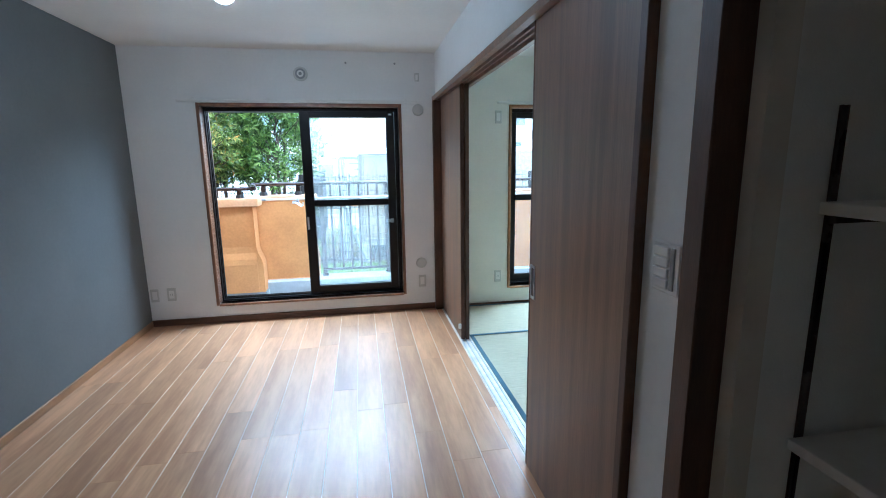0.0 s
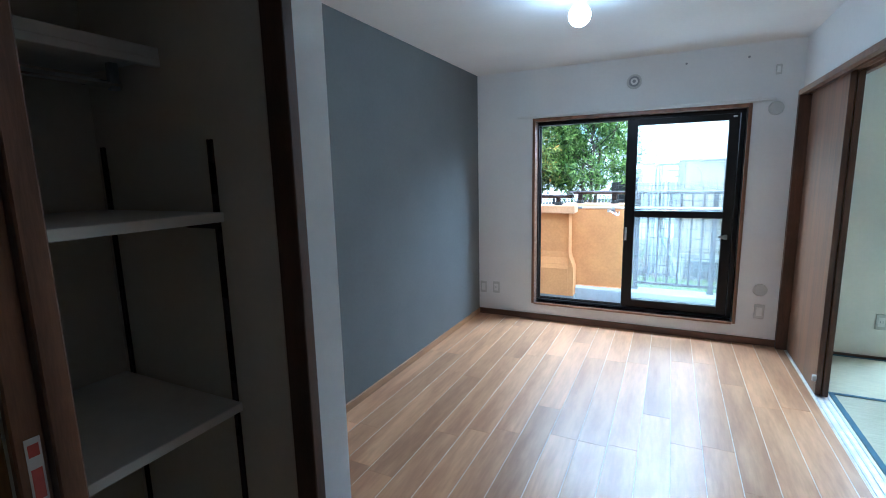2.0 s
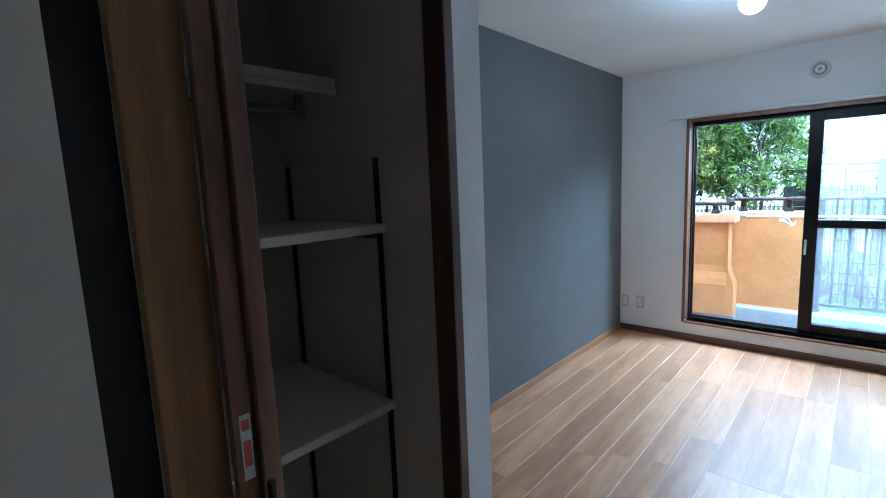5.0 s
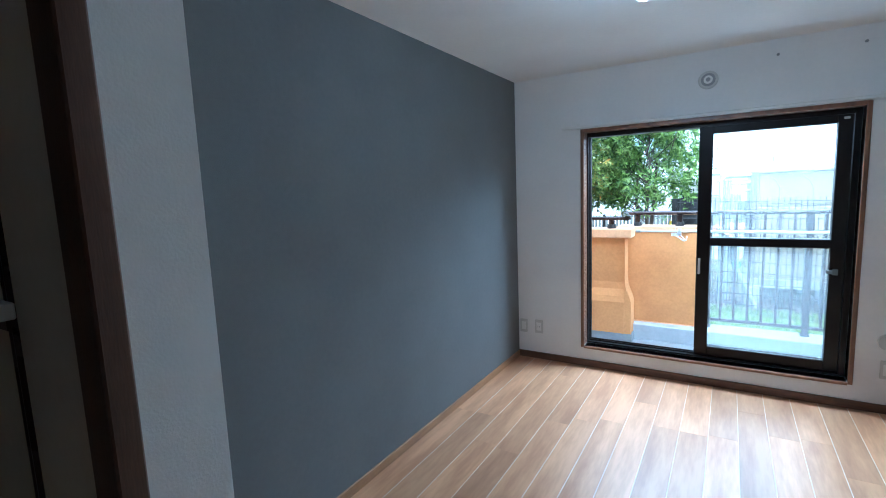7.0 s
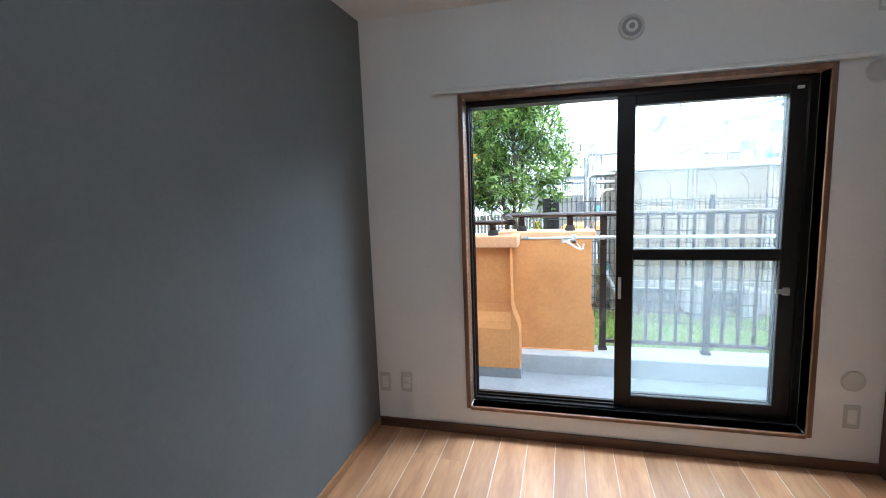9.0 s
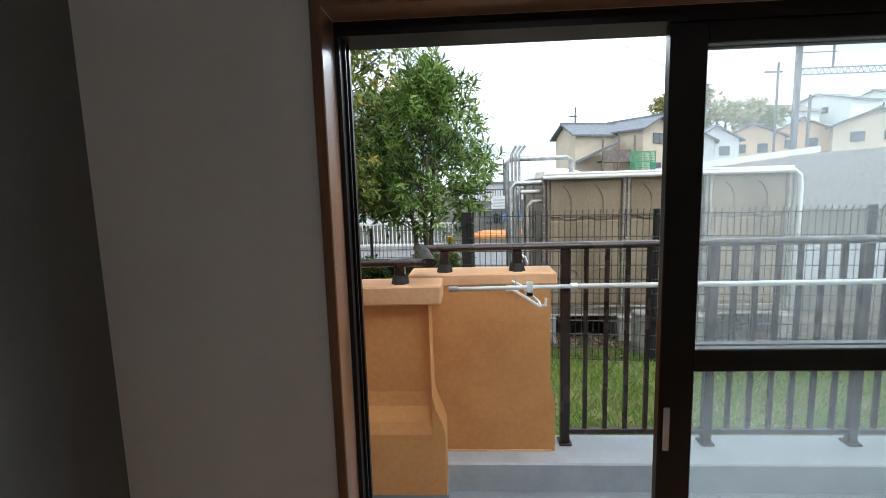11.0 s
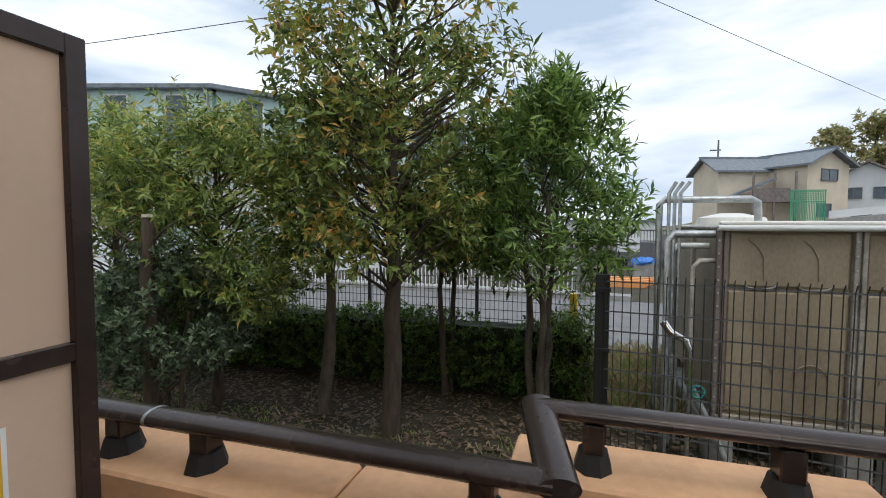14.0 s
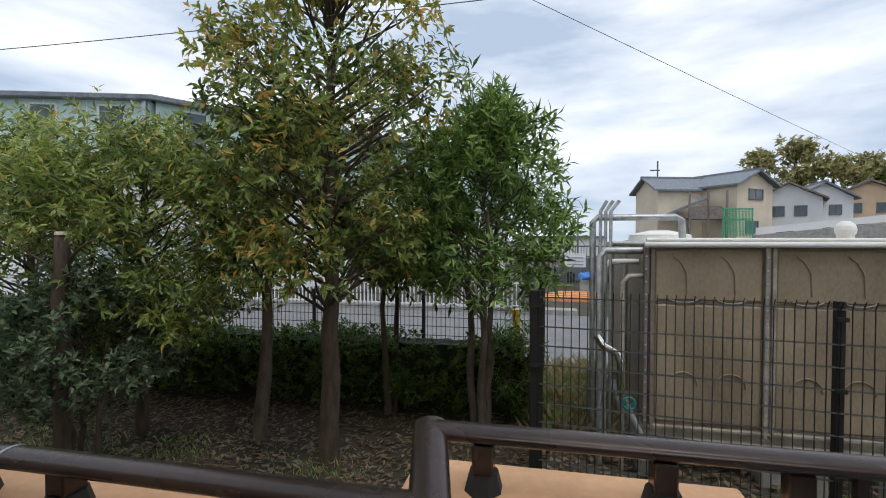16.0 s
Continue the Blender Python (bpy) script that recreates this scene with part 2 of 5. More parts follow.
# paler copy of the bush leaf, with sky light from above in its colour
LEAF_BUSH_LIT = leafy("sky_lit_bush_leaf", (0.08, 0.15, 0.035), (0.50, 0.58, 0.15), (0.62, 0.48, 0.13), 0.12)
LEAF_HEDGE = leafy("hedge_leaf", (0.02, 0.045, 0.012), (0.17, 0.28, 0.05))
LEAF_DRY = leafy("fallen_leaf", (0.08, 0.05, 0.03), (0.34, 0.25, 0.17))
GRASS = leafy("grass_blade", (0.13, 0.23, 0.05), (0.36, 0.52, 0.13), (0.50, 0.43, 0.23), 0.15)
GRASS_DRY = leafy("straw_grass_blade", (0.25, 0.20, 0.10), (0.58, 0.48, 0.28), (0.22, 0.32, 0.09), 0.25)
LEAF_HILL = leafy("hill_tree_leaf", (0.14, 0.16, 0.06), (0.50, 0.48, 0.20), (0.55, 0.42, 0.22), 0.2)


# ---- mesh helpers ----
def box(bm, x0, x1, y0, y1, z0, z1, bevel=0.0, seg=1):
    r = bmesh.ops.create_cube(bm, size=1.0)
    bmesh.ops.transform(bm, matrix=Matrix.Translation(((x0 + x1) / 2, (y0 + y1) / 2, (z0 + z1) / 2)) @ Matrix.Diagonal((x1 - x0, y1 - y0, z1 - z0, 1)), verts=r["verts"])
    if bevel:
        edges = list({e for v in r["verts"] for e in v.link_edges})
        bmesh.ops.bevel(bm, geom=edges, offset=bevel, segments=seg, affect="EDGES", profile=0.5)
    return bm


def boxes(*list_of, bevel=0.0):
    bm = bmesh.new()
    for b in list_of:
        box(bm, *b, bevel=bevel)
    return bm


def one_box(x0, x1, y0, y1, z0, z1, bevel=0.003):
    return box(bmesh.new(), x0, x1, y0, y1, z0, z1, bevel)


def tube(bm, p0, p1, r0, r1=None, seg=12):
    p0, p1 = Vector(p0), Vector(p1)
    d = p1 - p0
    m = Matrix.Translation((p0 + p1) / 2) @ d.to_track_quat("Z", "Y").to_matrix().to_4x4()
    bmesh.ops.create_cone(bm, cap_ends=True, segments=seg, radius1=r0, radius2=r0 if r1 is None else r1, depth=d.length, matrix=m)
    return bm


def sweep(bm, pts, r, seg=10, flat=1.0):
    """A round (or flattened) bar along a line of points."""
    pts = [Vector(p) for p in pts]
    rings = []
    for i, p in enumerate(pts):
        d = (pts[min(i + 1, len(pts) - 1)] - pts[max(i - 1, 0)]).normalized()
        side = d.cross(Vector((0, 0, 1)))
        side = side.normalized() if side.length > 1e-4 else Vector((1, 0, 0))
        up = side.cross(d)
        rings.append([bm.verts.new(p + r * (math.cos(a) * side + flat * math.sin(a) * up)) for a in [2 * math.pi * k / seg for k in range(seg)]])
    for a, b in zip(rings, rings[1:]):
        for k in range(seg):
            bm.faces.new((a[k], a[(k + 1) % seg], b[(k + 1) % seg], b[k]))
    for ring in (rings[0][::-1], rings[-1]):
        bm.faces.new([bm.verts.new(v.co) for v in ring])
    return bm


def prism(bm, outline, axis, a, b):
    """An outline of two coordinates, drawn out along an axis from a to b."""
    def at(u, v, w):
        return {"x": (w, u, v), "y": (u, w, v), "z": (u, v, w)}[axis]
    lo = [bm.verts.new(at(u, v, a)) for u, v in outline]
    hi = [bm.verts.new(at(u, v, b)) for u, v in outline]
    n = len(outline)
    bm.faces.new(lo), bm.faces.new(hi)
    for i in range(n):
        bm.faces.new((lo[i], lo[(i + 1) % n], hi[(i + 1) % n], hi[i]))
    bmesh.ops.recalc_face_normals(bm, faces=bm.faces)
    return bm


def mesh_of(name, bm, mat, smooth=False):
    me = bpy.data.meshes.new(name)
    bmesh.ops.recalc_face_normals(bm, faces=bm.faces)
    bm.to_mesh(me)
    bm.free()
    me.materials.append(mat)
    if smooth:
        for p in me.polygons:
            p.use_smooth = True
    return me


def solid(name, bm, mat, label="", category="", group="", kind="", smooth=False):
    return tagged(new(name, mesh_of(name, bm, mat, smooth)), label, category, group, kind)


def thing(name, at, label, category, group="", kind=""):
    ob = new(name)
    ob.matrix_basis = Matrix.Translation(at)
    ob.empty_display_size = 0.1
    return tagged(ob, label, category, group, kind)


def world_of(ob):
    return world_of(ob.parent) @ ob.matrix_parent_inverse @ ob.matrix_basis if ob.parent else ob.matrix_basis.copy()


def part(name, bm, mat, parent, label="", smooth=False):
    ob = new(name, mesh_of(name, bm, mat, smooth))
    ob.parent = parent
    ob.matrix_parent_inverse = world_of(parent).inverted()
    return tagged(ob, label)


def piece(name, mesh, parent, at):
    ob = new(name, mesh)
    ob.parent = parent
    ob.matrix_parent_inverse = world_of(parent).inverted()
    ob.matrix_basis = Matrix.Translation(at)
    return ob


# ---- structure: plan of the flat ----
ROOM_W, CEIL, WALL_T = 2.62, 2.40, 0.25
SOUTH = -8.0

# base lies just under the planks; its pale colour imitates glinting seams
floor_base = solid("floor", boxes((0, ROOM_W + 0.03, SOUTH, 0, -0.12, -0.0014)), PLANK_EDGE, "cherry-coloured plank floor with a satin shine", "floor", kind="structure")
solid("ceiling", boxes((-0.15, ROOM_W + 0.12, SOUTH - 0.15, 0.25, CEIL, CEIL + 0.2)), CEILING, "plain white papered ceiling", "ceiling", kind="structure")
solid("ceiling_tatami_room", boxes((ROOM_W + 0.12, 5.9, SOUTH - 0.15, 0.25, CEIL, CEIL + 0.2)), CEILING, "plain white papered ceiling", "ceiling", kind="structure")

# window wall with two openings
W1 = (0.585, 2.28, 0.175, 1.93)
W2 = (3.36, 5.05, 0.175, 1.93)
n_wall = boxes((-0.7, W1[0], 0, WALL_T - 0.02, -0.55, 2.6), (W1[1], ROOM_W + 0.06, 0, WALL_T - 0.02, -0.55, 2.6),
               (W1[0], W1[1], 0, WALL_T - 0.02, -0.55, W1[2]), (W1[0], W1[1], 0, WALL_T - 0.02, W1[3], 2.6))
solid("wall_north", n_wall, WALLPAPER, "white papered window wall", "wall", kind="structure")
n_wall2 = boxes((ROOM_W + 0.06, W2[0], 0, WALL_T - 0.02, -0.55, 2.6), (W2[1], 5.9, 0, WALL_T - 0.02, -0.55, 2.6),
                (W2[0], W2[1], 0, WALL_T - 0.02, -0.55, W2[2]), (W2[0], W2[1], 0, WALL_T - 0.02, W2[3], 2.6))
solid("wall_north_tatami_room", n_wall2, CREAM, "cream papered window wall of the tatami room", "wall", kind="structure")
solid("wall_west", boxes((-0.15, 0, -3.410, 0, -0.1, CEIL)), GREY_PAPER, "slate grey accent wallpaper wall", "wall", kind="structure")
solid("wall_closet_return", boxes((-0.15, 0.92, -3.536, -3.410, -0.1, CEIL)), WALLPAPER, "white papered wall end beside the closet", "wall", kind="structure")
solid("wall_closet_header", boxes((0.86, 0.92, -4.342, -3.536, 2.13, CEIL)), WALLPAPER, "white papered wall above the closet", "wall", kind="structure")
solid("wall_west_hall", boxes((0.80, 0.92, SOUTH, -4.342, -0.1, CEIL)), CLOSET_WALL, "dull cream boarded hall wall", "wall", kind="structure")
solid("wall_south", boxes((-0.15, 5.9, SOUTH - 0.15, SOUTH, -0.1, CEIL)), WALLPAPER, "white papered end wall", "wall", kind="structure")
solid("wall_east", boxes((ROOM_W, ROOM_W + 0.12, -3.492, -3.30, -0.1, CEIL), (ROOM_W, ROOM_W + 0.12, -3.30, 0, 2.022, CEIL)), WALLPAPER, "white papered wall above the sliding doors", "wall", kind="structure")
solid("wall_east_hall", boxes((ROOM_W, ROOM_W + 0.12, SOUTH, -4.5, -0.1, CEIL), (ROOM_W, ROOM_W + 0.12, -4.5, -3.492, 2.13, CEIL)), WALLPAPER, "white papered hall wall", "wall", kind="structure")
solid("wall_tatami_south", boxes((ROOM_W + 0.12, 5.9, -3.6, -3.3, -0.1, CEIL)), CREAM, "cream papered wall of the tatami room", "wall", kind="structure")
solid("wall_tatami_east", boxes((5.75, 5.9, -3.3, 0, -0.1, CEIL)), CREAM, "cream papered wall of the tatami room", "wall", kind="structure")

# out of view; added to keep southern sky light off balcony and trees
solid("upper_storey_wall", boxes((-9.0, 12.0, 0.03, 0.228, 2.602, 5.4), (-9.0, -0.702, 0.03, 0.228, -0.55, 2.6)), CREAM_RENDER, "unseen cream wall for the storeys above, added to block the southern sky", "wall", kind="structure")

# closet shells
solid("closet_wall", boxes((-0.03, 0.12, -4.570, -3.570, 0.0, CEIL), (-0.03, 0.86, -3.570, -3.536, 0.0, CEIL), (-0.03, 0.80, -4.570, -4.420, 0.0, CEIL),
      (0.12, 0.86, -4.420, -3.570, 0.0, 0.03)), CLOSET_WALL, "pale boarded closet inside", "wall", kind="structure")
solid("closet_wall_east", boxes((3.48, 3.60, -4.6, -3.6, 0.0, CEIL), (ROOM_W + 0.06, 3.60, -3.6, -3.56, 0.0, CEIL), (ROOM_W + 0.12, 3.60, -4.6, -4.5, 0.0, CEIL),
      (ROOM_W + 0.03, 3.48, -4.5, -3.6, -0.05, 0.03)), CLOSET_WALL, "pale boarded closet inside", "wall", kind="structure")

# baseboards
solid("baseboard_north", one_box(0.0, 2.60, -0.014, 0.0, 0.0, 0.058), BASE_DARK, "dark brown wooden baseboard", "baseboard", kind="structure")
solid("baseboard_west", one_box(0.0, 0.012, -3.410, -0.014, 0.0, 0.055), BASE_LIGHT, "honey-coloured wooden baseboard", "baseboard", kind="structure")
solid("baseboard_tatami", one_box(ROOM_W + 0.14, 5.75, -0.012, 0.0, 0.0, 0.02), BASE_DARK, "thin dark wooden floor edge", "baseboard", kind="structure")

# closet trim posts
solid("trim_closet_west", one_box(0.862, 0.935, -3.572, -3.536, 0.0, 2.13), DARK_WOOD, "dark stained closet post", "trim", kind="structure")
solid("trim_closet_head", one_box(0.862, 0.935, -4.315, -3.572, 2.10, 2.13), DARK_WOOD, "dark stained closet head rail", "trim", kind="structure")
# plain post; its black stands for the shadow in the door gap
solid("trim_closet_edge", one_box(0.80, 0.858, -4.342, -4.262, 0.0, 2.13), RUBBER, "closet post coloured black for the shadow in the gap", "trim", kind="structure")
solid("trim_closet_east", one_box(ROOM_W - 0.015, ROOM_W + 0.10, -3.555, -3.494, 0.0, 2.13), DARK_WOOD, "dark stained closet post", "trim", kind="structure")
solid("trim_closet_east_head", one_box(ROOM_W - 0.015, ROOM_W + 0.06, -4.5, -3.555, 2.10, 2.13), DARK_WOOD, "dark stained closet head rail", "trim", kind="structure")
solid("trim_door_head", boxes((ROOM_W - 0.03, ROOM_W + 0.006, -3.30, -0.004, 1.985, 2.021), (ROOM_W + 0.006, ROOM_W + 0.12, -3.30, -0.004, 2.008, 2.020), (ROOM_W + 0.036, ROOM_W + 0.041, -3.30, -0.004, 1.990, 2.008), (ROOM_W + 0.072, ROOM_W + 0.077, -3.30, -0.004, 1.990, 2.008),
      (ROOM_W + 0.110, ROOM_W + 0.14, -3.30, -0.004, 1.985, 2.008)), TRIM_WOOD, "brown grooved wooden head rail over the sliding doors", "trim", kind="structure")
solid("trim_door_post_north", one_box(ROOM_W - 0.03, ROOM_W + 0.13, -0.055, -0.004, 0.0, 1.985), DARK_WOOD, "dark stained sliding door post", "trim", kind="structure")
solid("trim_door_post_south", one_box(ROOM_W - 0.03, ROOM_W + 0.13, -3.335, -3.302, 0.0, 1.985), DARK_WOOD, "dark stained sliding door post", "trim", kind="structure")
sill = thing("door_sill", (ROOM_W + 0.07, -1.7, 0), "pale wooden sill with three silver sliding tracks", "door sill", kind="structure")
part("sill_board", one_box(ROOM_W + 0.03, ROOM_W + 0.13, -3.30, -0.055, -0.03, 0.001), PLANK_EDGE, sill)
for k in range(3):
    part("track", one_box(ROOM_W + 0.040 + 0.034 * k, ROOM_W + 0.052 + 0.034 * k, -3.30, -0.055, 0.0, 0.007, 0.002), ALU, sill, "silver sliding track")


# ---- windows ----
def window(name, w, slid, label, inner=TRIM_WOOD):
    """A two-panel sliding window; slid: both panels stand over one half."""
    x0, x1, z0, z1 = w
    ob = thing(name, ((x0 + x1) / 2, 0.1, z0), label, "window", kind="structure")
    c = 0.026
    casing = boxes((x0 - c, x0, -0.012, 0.09, z0 - c + 0.012, z1 + c), (x1, x1 + c, -0.012, 0.09, z0 - c + 0.012, z1 + c), (x0, x1, -0.012, 0.09, z1, z1 + c), (x0, x1, -0.016, 0.09, z0 - c + 0.006, z0), bevel=0.003)
    part("casing", casing, inner, ob, "brown wooden window casing")
    f = 0.034
    j = 0.012 if slid else f
    fr = boxes((x0, x0 + j, 0.09, 0.205, z0, z1), (x1 - f, x1, 0.09, 0.205, z0, z1), (x0 + j, x1 - f, 0.09, 0.205, z1 - f, z1), (x0 + j, x1 - f, 0.09, 0.205, z0, z0 + 0.014),
               (x0 + j, x0 + j + 0.008, 0.118, 0.124, z0 + 0.02, z1 - f), (x0 + j, x0 + j + 0.008, 0.155, 0.161, z0 + 0.02, z1 - f),
               (x0 + j, x1 - f, 0.118, 0.124, z0 + 0.014, z0 + 0.026), (x0 + j, x1 - f, 0.155, 0.161, z0 + 0.014, z0 + 0.026))
    part("window_frame", fr, BRONZE, ob, "dark bronze aluminium frame")
    half = (x0 + x1) / 2
    for k, yy in enumerate((0.100, 0.138)):
        a, b = (half - 0.043 + 0.02 * k, x1 - f - 0.004) if slid or k == 0 else (x0 + f + 0.004, half + 0.03)
        lo, hi = z0 + 0.026, z1 - f
        st, yb = (0.088 if k == 0 else 0.06), yy + 0.030
        sash = boxes((a, a + st, yy, yb, lo, hi), (b - 0.075, b, yy, yb, lo, hi), (a + st, b - 0.075, yy, yb, hi - 0.05, hi), (a + st, b - 0.075, yy, yb, lo, lo + 0.065), (a + st, b - 0.075, yy, yb, 1.035, 1.095), bevel=0.003)
        s = part("sash", sash, BRONZE, ob, "dark bronze sliding sash")
        for q0, q1 in ((lo + 0.06, 1.04), (1.09, hi - 0.045)):
            g = part("pane", one_box(a + st - 0.006, b - 0.070, yy + 0.012, yy + 0.017, q0, q1, 0), GLASS_HAZY if q0 < 1 else GLASS, s, "hazier lower pane" if q0 < 1 else "slightly hazy clear pane")
            g.visible_shadow = False
        if k == 0:
            part("latch", boxes((b - 0.060, b - 0.030, yy - 0.014, yy, 0.86, 0.90), (b - 0.095, b - 0.060, yy - 0.02, yy - 0.008, 0.868, 0.892), bevel=0.003), GREY_PLASTIC, s, "small grey latch")
            part("pull", boxes((a + 0.012, a + 0.028, yy - 0.006, yy, 0.82, 0.94), bevel=0.002), ALU, s, "thin metal finger pull")
            part("stopper", boxes((b - 0.05, b - 0.02, yy - 0.008, yy, hi - 0.03, hi - 0.015), bevel=0.002), WHITE_PLASTIC, s)
    return ob


window("window_1", W1, True, "bronze aluminium sliding door window, half open to the balcony")
window("window_2", W2, False, "bronze aluminium sliding window of the tatami room, closed", BASE_LIGHT)

# outside tiles beside the window
facade = solid("facade_wall", boxes((0.552, 0.5862, 0.206, 0.2295, -0.1, 2.3), (-0.7, 0.566, 0.23, 0.242, -0.55, 2.6), (2.30, 3.34, 0.23, 0.242, -0.55, 2.6), (5.07, 5.9, 0.23, 0.242, -0.55, 2.6), (3.34, 5.07, 0.23, 0.242, -0.55, 0.16), (3.34, 5.07, 0.23, 0.242, 1.95, 2.6)), MORTAR, "tiled outside wall with grey joints", "wall", kind="structure")
tile_mesh = mesh_of("tile", box(bmesh.new(), -0.030, 0.0, -0.0185, 0.0185, -0.0278, 0.0278, 0.0012), TILE)
for i in range(34):
    piece("tile", tile_mesh, facade, (0.588, 0.2245, 0.17 + 0.0600 * i))
face_tile = mesh_of("tile", box(bmesh.new(), -0.1, 0.1, 0, 0.009, -0.0278, 0.0278, 0.0012), TILE)
for i in range(34):
    for j in range(5):
        piece("tile", face_tile, facade, (0.455 - 0.21 * j, 0.242, 0.17 + 0.0600 * i))


# ---- sliding doors, tatami ----
def sliding_door(x, y0, y1, mat, label, handle_y=None):
    d = thing("sliding_door", (x, (y0 + y1) / 2, 0.008), label, "sliding door", "sliding doors to the tatami room")
    part("panel", one_box(x, x + 0.028, y0 + 0.012, y1 - 0.012, 0.008, 2.0, 0.002), mat, d)
    part("edge_strip", one_box(x - 0.001, x + 0.029, y1 - 0.012, y1, 0.008, 2.0, 0.002), DARK_WOOD, d)
    part("edge_strip", one_box(x - 0.001, x + 0.029, y0, y0 + 0.012, 0.008, 2.0, 0.002), DARK_WOOD, d)
    if handle_y:
        h = part("handle", boxes((x - 0.004, x, handle_y - 0.024, handle_y - 0.017, 0.84, 0.99), (x - 0.004, x, handle_y + 0.017, handle_y + 0.024, 0.84, 0.99),
                 (x - 0.004, x, handle_y - 0.017, handle_y + 0.017, 0.84, 0.852), (x - 0.004, x, handle_y - 0.017, handle_y + 0.017, 0.978, 0.99), bevel=0.001), ALU, d, "silver recessed pull")
        part("recess", boxes((x - 0.001, x + 0.002, handle_y - 0.017, handle_y + 0.017, 0.852, 0.978)), BRONZE, h)
    return d


sliding_door(2.626, -3.30, -2.50, DOOR_WOOD, "walnut-grained sliding door with a silver pull", -2.545)
sliding_door(2.662, -3.28, -2.45, DOOR_WOOD, "walnut-grained sliding door stacked behind another")
sliding_door(2.662, -0.90, -0.06, DOOR_WOOD, "walnut-grained sliding door pushed to the window wall")
sliding_door(2.698, -0.91, -0.06, DOOR_WARM, "lighter sliding door pushed to the window wall")
catch = solid("door_catch", one_box(2.640, 2.662, -0.905, -0.885, 0.10, 0.14, 0.003), WHITE_PLASTIC, "small white plastic door catch", "catch")

base_t = solid("tatami_floor_base", boxes((2.75, 5.75, -3.3, 0, -0.12, -0.04)), PLANK_EDGE, "boards under the tatami", "floor", kind="structure")
for x0, x1, y0, y1 in ((2.752, 4.50, -0.825, -0.012), (4.504, 5.75, -0.825, -0.012), (2.752, 3.63, -2.58, -0.829), (3.634, 4.51, -2.58, -0.829), (4.514, 5.75, -2.58, -0.829), (2.752, 5.75, -3.298, -2.584)):
    mat_ob = thing("tatami_mat", ((x0 + x1) / 2, (y0 + y1) / 2, -0.04), "pale green woven tatami mat with a blue border", "tatami mat", "tatami mats")
    part("mat", one_box(x0, x1, y0, y1, -0.04, 0.0, 0.004), TATAMI, mat_ob)
    if x1 - x0 > y1 - y0:
        for yy in (y0, y1 - 0.03):
            part("border", one_box(x0, x1, yy, yy + 0.03, 0.0, 0.003, 0.001), TATAMI_EDGE, mat_ob, "dark blue cloth border")
    else:
        for xx in (x0, x1 - 0.03):
            part("border", one_box(xx, xx + 0.03, y0, y1, 0.0, 0.003, 0.001), TATAMI_EDGE, mat_ob, "dark blue cloth border")


# ---- wall fittings ----
def plate(x, z, w, h, label, kind="outlet", holes=0, face_y=0.0):
    p = thing("wall_" + kind, (x, face_y, z), label, kind)
    part("plate", one_box(x - w / 2, x + w / 2, face_y - 0.009, face_y, z - h / 2, z + h / 2, 0.004), PLATE_WHITE, p)
    part("insert", one_box(x - w * 0.28, x + w * 0.28, face_y - 0.011, face_y - 0.008, z - h * 0.3, z + h * 0.3, 0.001), WHITE_PLASTIC, p)
    for k in range(holes):
        part("slot", boxes((x - 0.009, x - 0.006, face_y - 0.0118, face_y - 0.0105, z - 0.008, z + 0.008), (x + 0.006, x + 0.009, face_y - 0.0118, face_y - 0.0105, z - 0.008, z + 0.008)), GREY_PLASTIC, p)
    return p


plate(0.190, 0.292, 0.075, 0.12, "white double wall socket above the baseboard", "socket", 1)
plate(0.050, 0.288, 0.070, 0.12, "white blank wall plate above the baseboard", "plate")
plate(2.466, 0.287, 0.070, 0.12, "white blank wall plate below a vent cap", "plate")
plate(2.455, 2.19, 0.040, 0.075, "small white wall plate near the ceiling", "plate")
plate(3.235, 0.292, 0.070, 0.12, "white wall socket in the tatami room", "socket", 1)
plate(3.228, 1.845, 0.065, 0.12, "white curtain-side wall plate in the tatami room", "plate")


def round_vent(x, z, r, label, mat, rings):
    v = thing("round_vent", (x, 0, z), label, "vent")
    bm = bmesh.new()
    tube(bm, (x, 0, z), (x, -0.012, z), r, r * 0.92, 32)
    part("flange", bm, PLATE_WHITE, v, smooth=False)
    for k in range(rings):
        rr = r * (0.72 - 0.24 * k)
        bm = bmesh.new()
        tube(bm, (x, -0.011, z), (x, -0.017 - 0.004 * k, z), rr, rr * 0.9, 28)
        part("ring" if k < rings - 1 else "centre_cap", bm, GREY_PLASTIC if k % 2 == 0 else mat, v)
    return v


round_vent(1.437, 2.203, 0.062, "round white supply vent with grey rings", WHITE_PLASTIC, 3)
round_vent(2.460, 1.905, 0.052, "plain round wall cap beside the curtain rail", WHITE_PLASTIC, 0)
round_vent(2.461, 0.467, 0.052, "plain round wall cap above a plate", WHITE_PLASTIC, 0)
for sx in (1.827, 2.258):
    bm = tube(bmesh.new(), (sx, 0, 2.303), (sx, -0.014, 2.303), 0.009, 0.007, 10)
    solid("wall_screw", bm, GREY_PLASTIC, "small grey screw fixing high in the wall", "screw", "screws over the window")
bm = tube(bmesh.new(), (3.22, 0, 2.303), (3.22, -0.012, 2.303), 0.008, 0.006, 10)
solid("wall_screw", bm, GREY_PLASTIC, "small grey screw fixing high in the tatami room wall", "screw")


